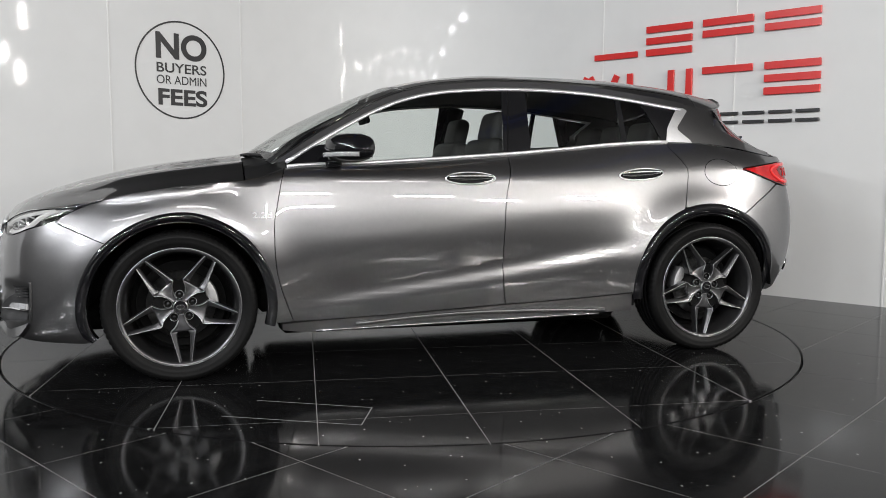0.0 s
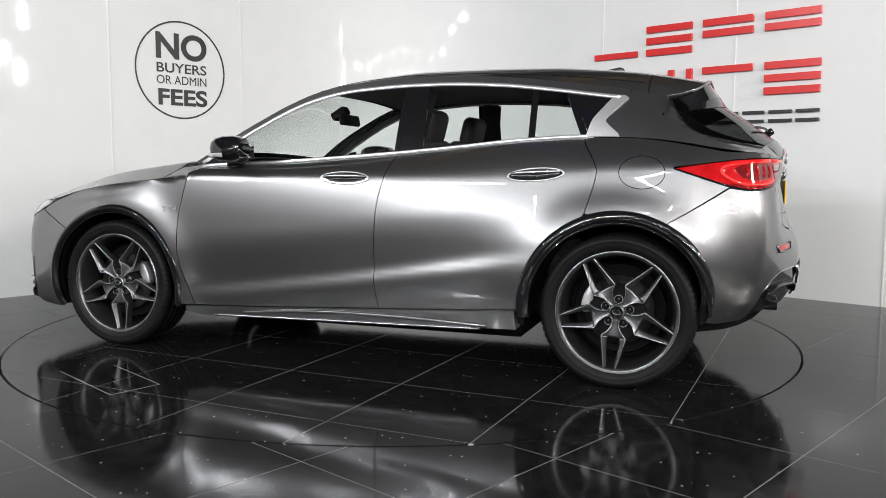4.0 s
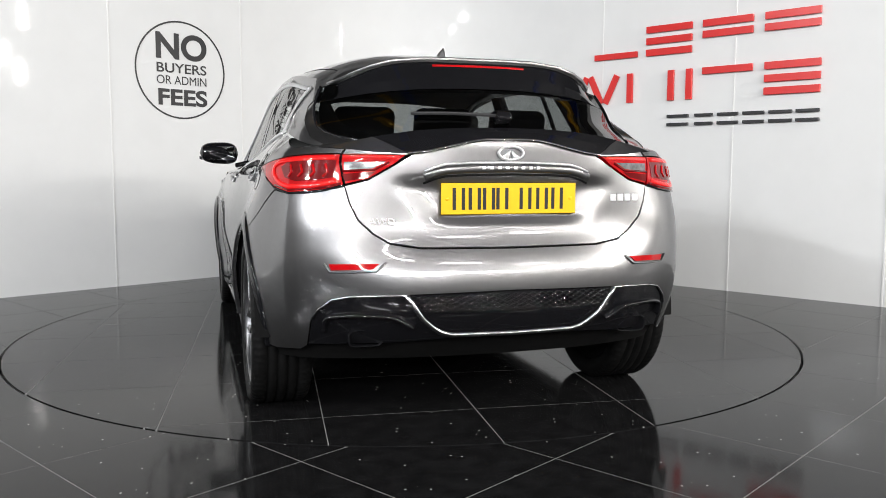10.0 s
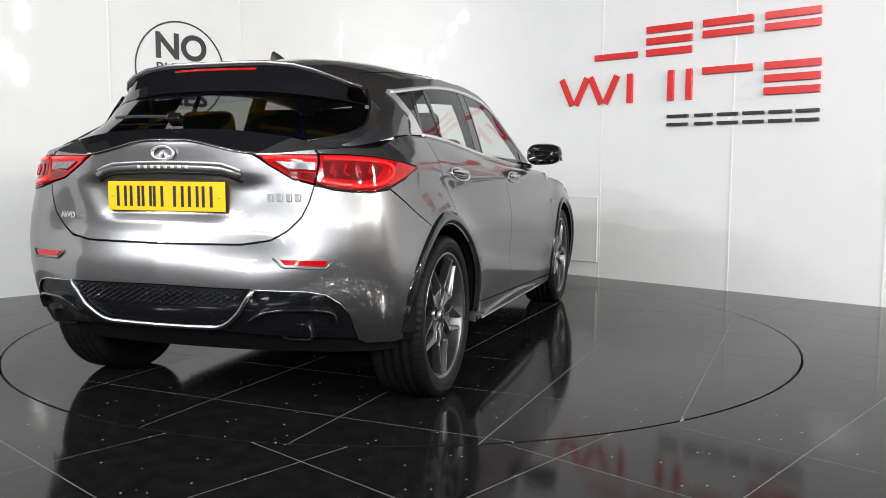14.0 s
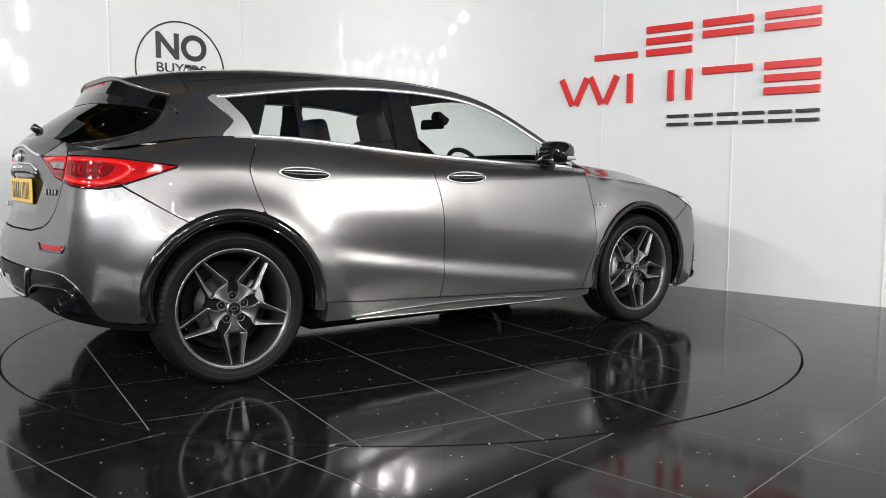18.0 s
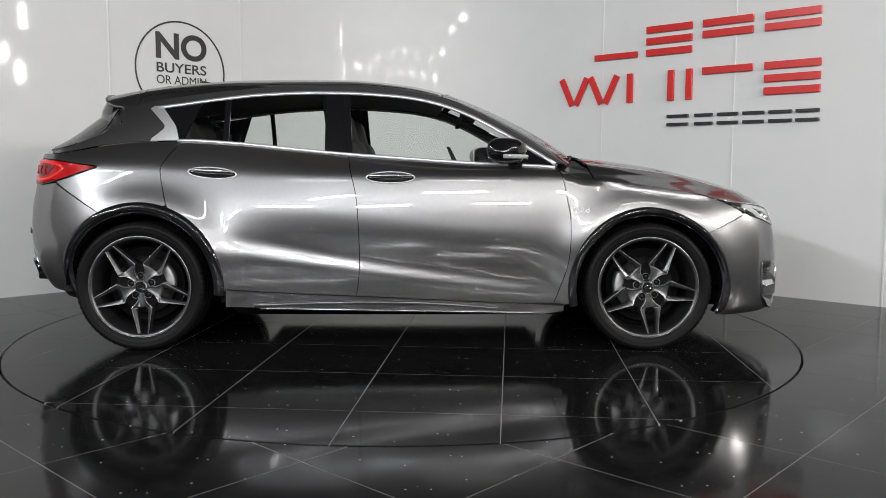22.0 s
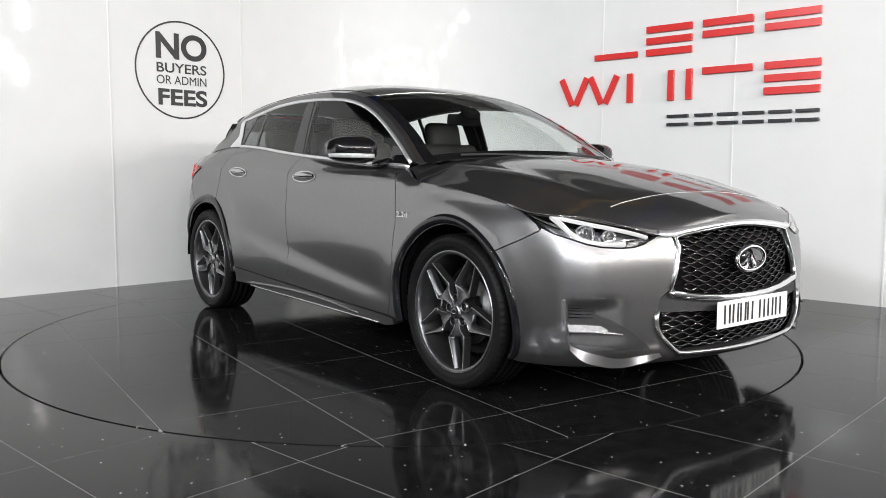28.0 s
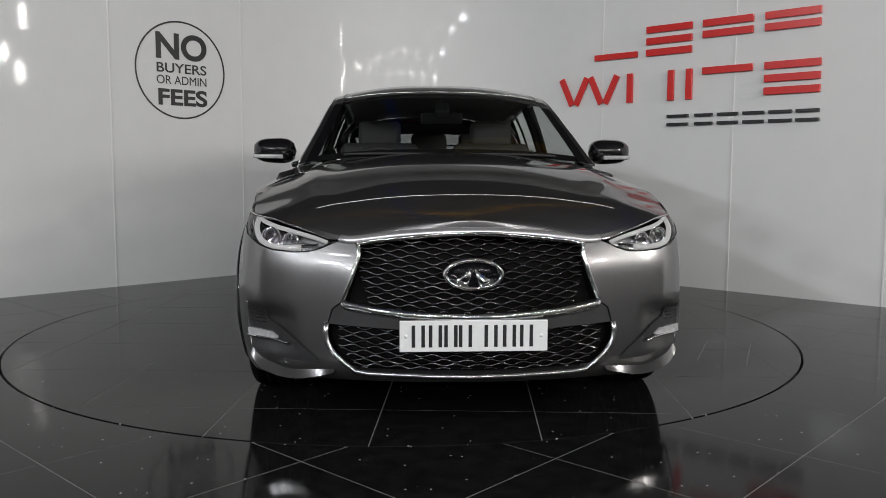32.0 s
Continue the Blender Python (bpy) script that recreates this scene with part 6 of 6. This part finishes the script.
def cabin(car):
    bm = bmesh.new()
    box(bm, 2.7, 1.36, 0.12, pose(-0.35, 0, 0.33), 0.02, 1)
    put("cabin_floor", bm, SHELL, car)
    # dashboard with a cowl over the dials, and the wheel on the right
    bm = bmesh.new()
    box(bm, 0.42, 1.34, 0.26, pose(0.72, 0, 0.87, 0, 6, 0), 0.06, 3)
    box(bm, 0.20, 0.40, 0.08, pose(0.56, -0.36, 0.985), 0.03, 2)
    put("dashboard", bm, SEATCLOTH, car)
    bm = bmesh.new()
    m = pose(0.36, -0.36, 0.92, 0, 66, 0)
    ring_pts = [m @ Vector((0.18 * math.cos(a), 0.18 * math.sin(a), 0)) for a in np.linspace(0, 2 * math.pi, 33)[:-1]]
    sweep(bm, ring_pts, 0.028, 0.016, [(m.to_3x3() @ Vector((0, 0, 1)))] * 32, True)
    box(bm, 0.16, 0.09, 0.03, m, 0.01, 1)
    box(bm, 0.04, 0.34, 0.018, m, 0.006, 1)
    put("steering_wheel", bm, SEATCLOTH, car)
    for x, ys, wd in ((-0.10, (0.36, -0.36), 0.50), (-1.02, (0.36, 0.0, -0.36), 0.40)):
        for y in ys:
            seat = new("seat")
            seat.parent = car
            bm = bmesh.new()
            box(bm, 0.52, wd, 0.16, pose(x + 0.22, y, 0.55, 0, -8, 0), 0.05, 3)
            put("cushion", bm, SEATCLOTH, seat)
            bm = bmesh.new()
            box(bm, 0.14, wd, 0.60, pose(x - 0.10, y, 0.84 if x > -0.5 else 0.80, 0, -17, 0), 0.05, 3)
            put("backrest", bm, SEATCLOTH, seat)
            bm = bmesh.new()
            box(bm, 0.09, 0.27, 0.18, pose(x - 0.20, y, 1.19 if x > -0.5 else 1.15, 0, -14, 0), 0.04, 3)
            put("headrest", bm, SEATCLOTH, seat)
            bm = bmesh.new()
            for dy in (-0.06, 0.06):
                box(bm, 0.012, 0.012, 0.14, pose(x - 0.185, y + dy, 1.09 if x > -0.5 else 1.04, 0, -14, 0))
            put("headrest_posts", bm, CHROME, seat)
    # parcel shelf and inner mirror
    bm = bmesh.new()
    box(bm, 0.52, 1.16, 0.03, pose(-1.52, 0, 1.05), 0.01, 1)
    put("parcel_shelf", bm, SEATCLOTH, car)
    bm = bmesh.new()
    box(bm, 0.03, 0.24, 0.065, pose(0.36, 0, 1.255, 0, 10, 0), 0.012, 2)
    box(bm, 0.10, 0.08, 0.05, pose(0.42, 0, 1.295, 0, 30, 0), 0.012, 2)
    put("inner_mirror", bm, SHELL, car)
    for sd in (1, -1):
        bm = bmesh.new()
        strip(bm, [(-0.31 - 0.05 * t, 1.06 + 0.32 * t) for t in np.linspace(0, 1, 6)], side_glass, 0.11, 0.03, sd, -0.045)
        put("inner_pillar", bm, SHELL, car)


def shell(car):
    """Dark inner body behind the panel gaps, underbody and axles."""
    bm = bmesh.new()
    vs = {}
    for sd in (1, -1):
        S, Z = np.linspace(S_TAIL, S_NOSE, 120), np.linspace(0, 1, 20)
        grid = {}
        for i, s in enumerate(S):
            zt = float(top_z(s)) - 0.012
            x = float(np.interp(s, S_ALL, X_ALL))
            inner = -0.075 if s > 1.9 else -0.035
            zs = 0.25 + (zt - 0.25) * Z
            P, _ = lifted(ring, np.stack([np.full(20, s), zs], -1), inner)
            for j in range(20):
                grid[i, j] = (P[j] * np.array([1, sd, 1]), x, zs[j])
        for i in range(119):
            for j in range(19):
                q = [(i, j), (i + 1, j), (i + 1, j + 1), (i, j + 1)]
                if any(math.hypot(grid[k][1] - xw, grid[k][2] - HUB) < 0.40 for k in q for xw in (1.35, -1.35)):
                    continue
                for k in q:
                    if (sd, k) not in vs:
                        vs[sd, k] = bm.verts.new(grid[k][0])
                bm.faces.new([vs[sd, k] for k in q])
    put("inner_body", bm, SHELL, car)
    bm = bmesh.new()
    box(bm, 1.80, 1.40, 0.11, pose(0, 0, 0.215), 0.03, 1)
    box(bm, 0.55, 1.20, 0.12, pose(1.86, 0, 0.26), 0.04, 1)
    box(bm, 0.40, 1.10, 0.12, pose(-1.74, 0, 0.42), 0.04, 1)
    box(bm, 0.9, 0.86, 0.30, pose(1.35, 0, 0.42), 0.04, 1)
    box(bm, 0.9, 0.86, 0.26, pose(-1.35, 0, 0.42), 0.04, 1)
    put("underbody", bm, SHELL, car)


def build_car():
    car = new("car")
    tagged(car, "grey metallic five-door hatchback with black wheel arch mouldings, on the turntable", "car")
    for sd in (1, -1):
        doors_and_wings(car, sd)
        glasshouse(car, sd)
    nose(car)
    tail(car)
    top(car)
    mirrors(car)
    cabin(car)
    shell(car)
    for x, fr in ((1.35, 1), (-1.35, 0)):
        for sd in (1, -1):
            wheel(car, x, sd, fr)
    return car


CAR = build_car()


def motions():
    """The turntable and the car on it turn together."""
    rows_table, rows_car = [], []
    for t in [float(k) for k in range(32)] + [31.5, 32.0]:
        turn = pose(0, 0, 0, 0, 0, table_angle(t))
        rows_table.append((t, turn))
        rows_car.append((t, turn @ pose(CAR_OFF[0], CAR_OFF[1], 0)))
    walk(TABLE, rows_table)
    walk(CAR, rows_car)


motions()
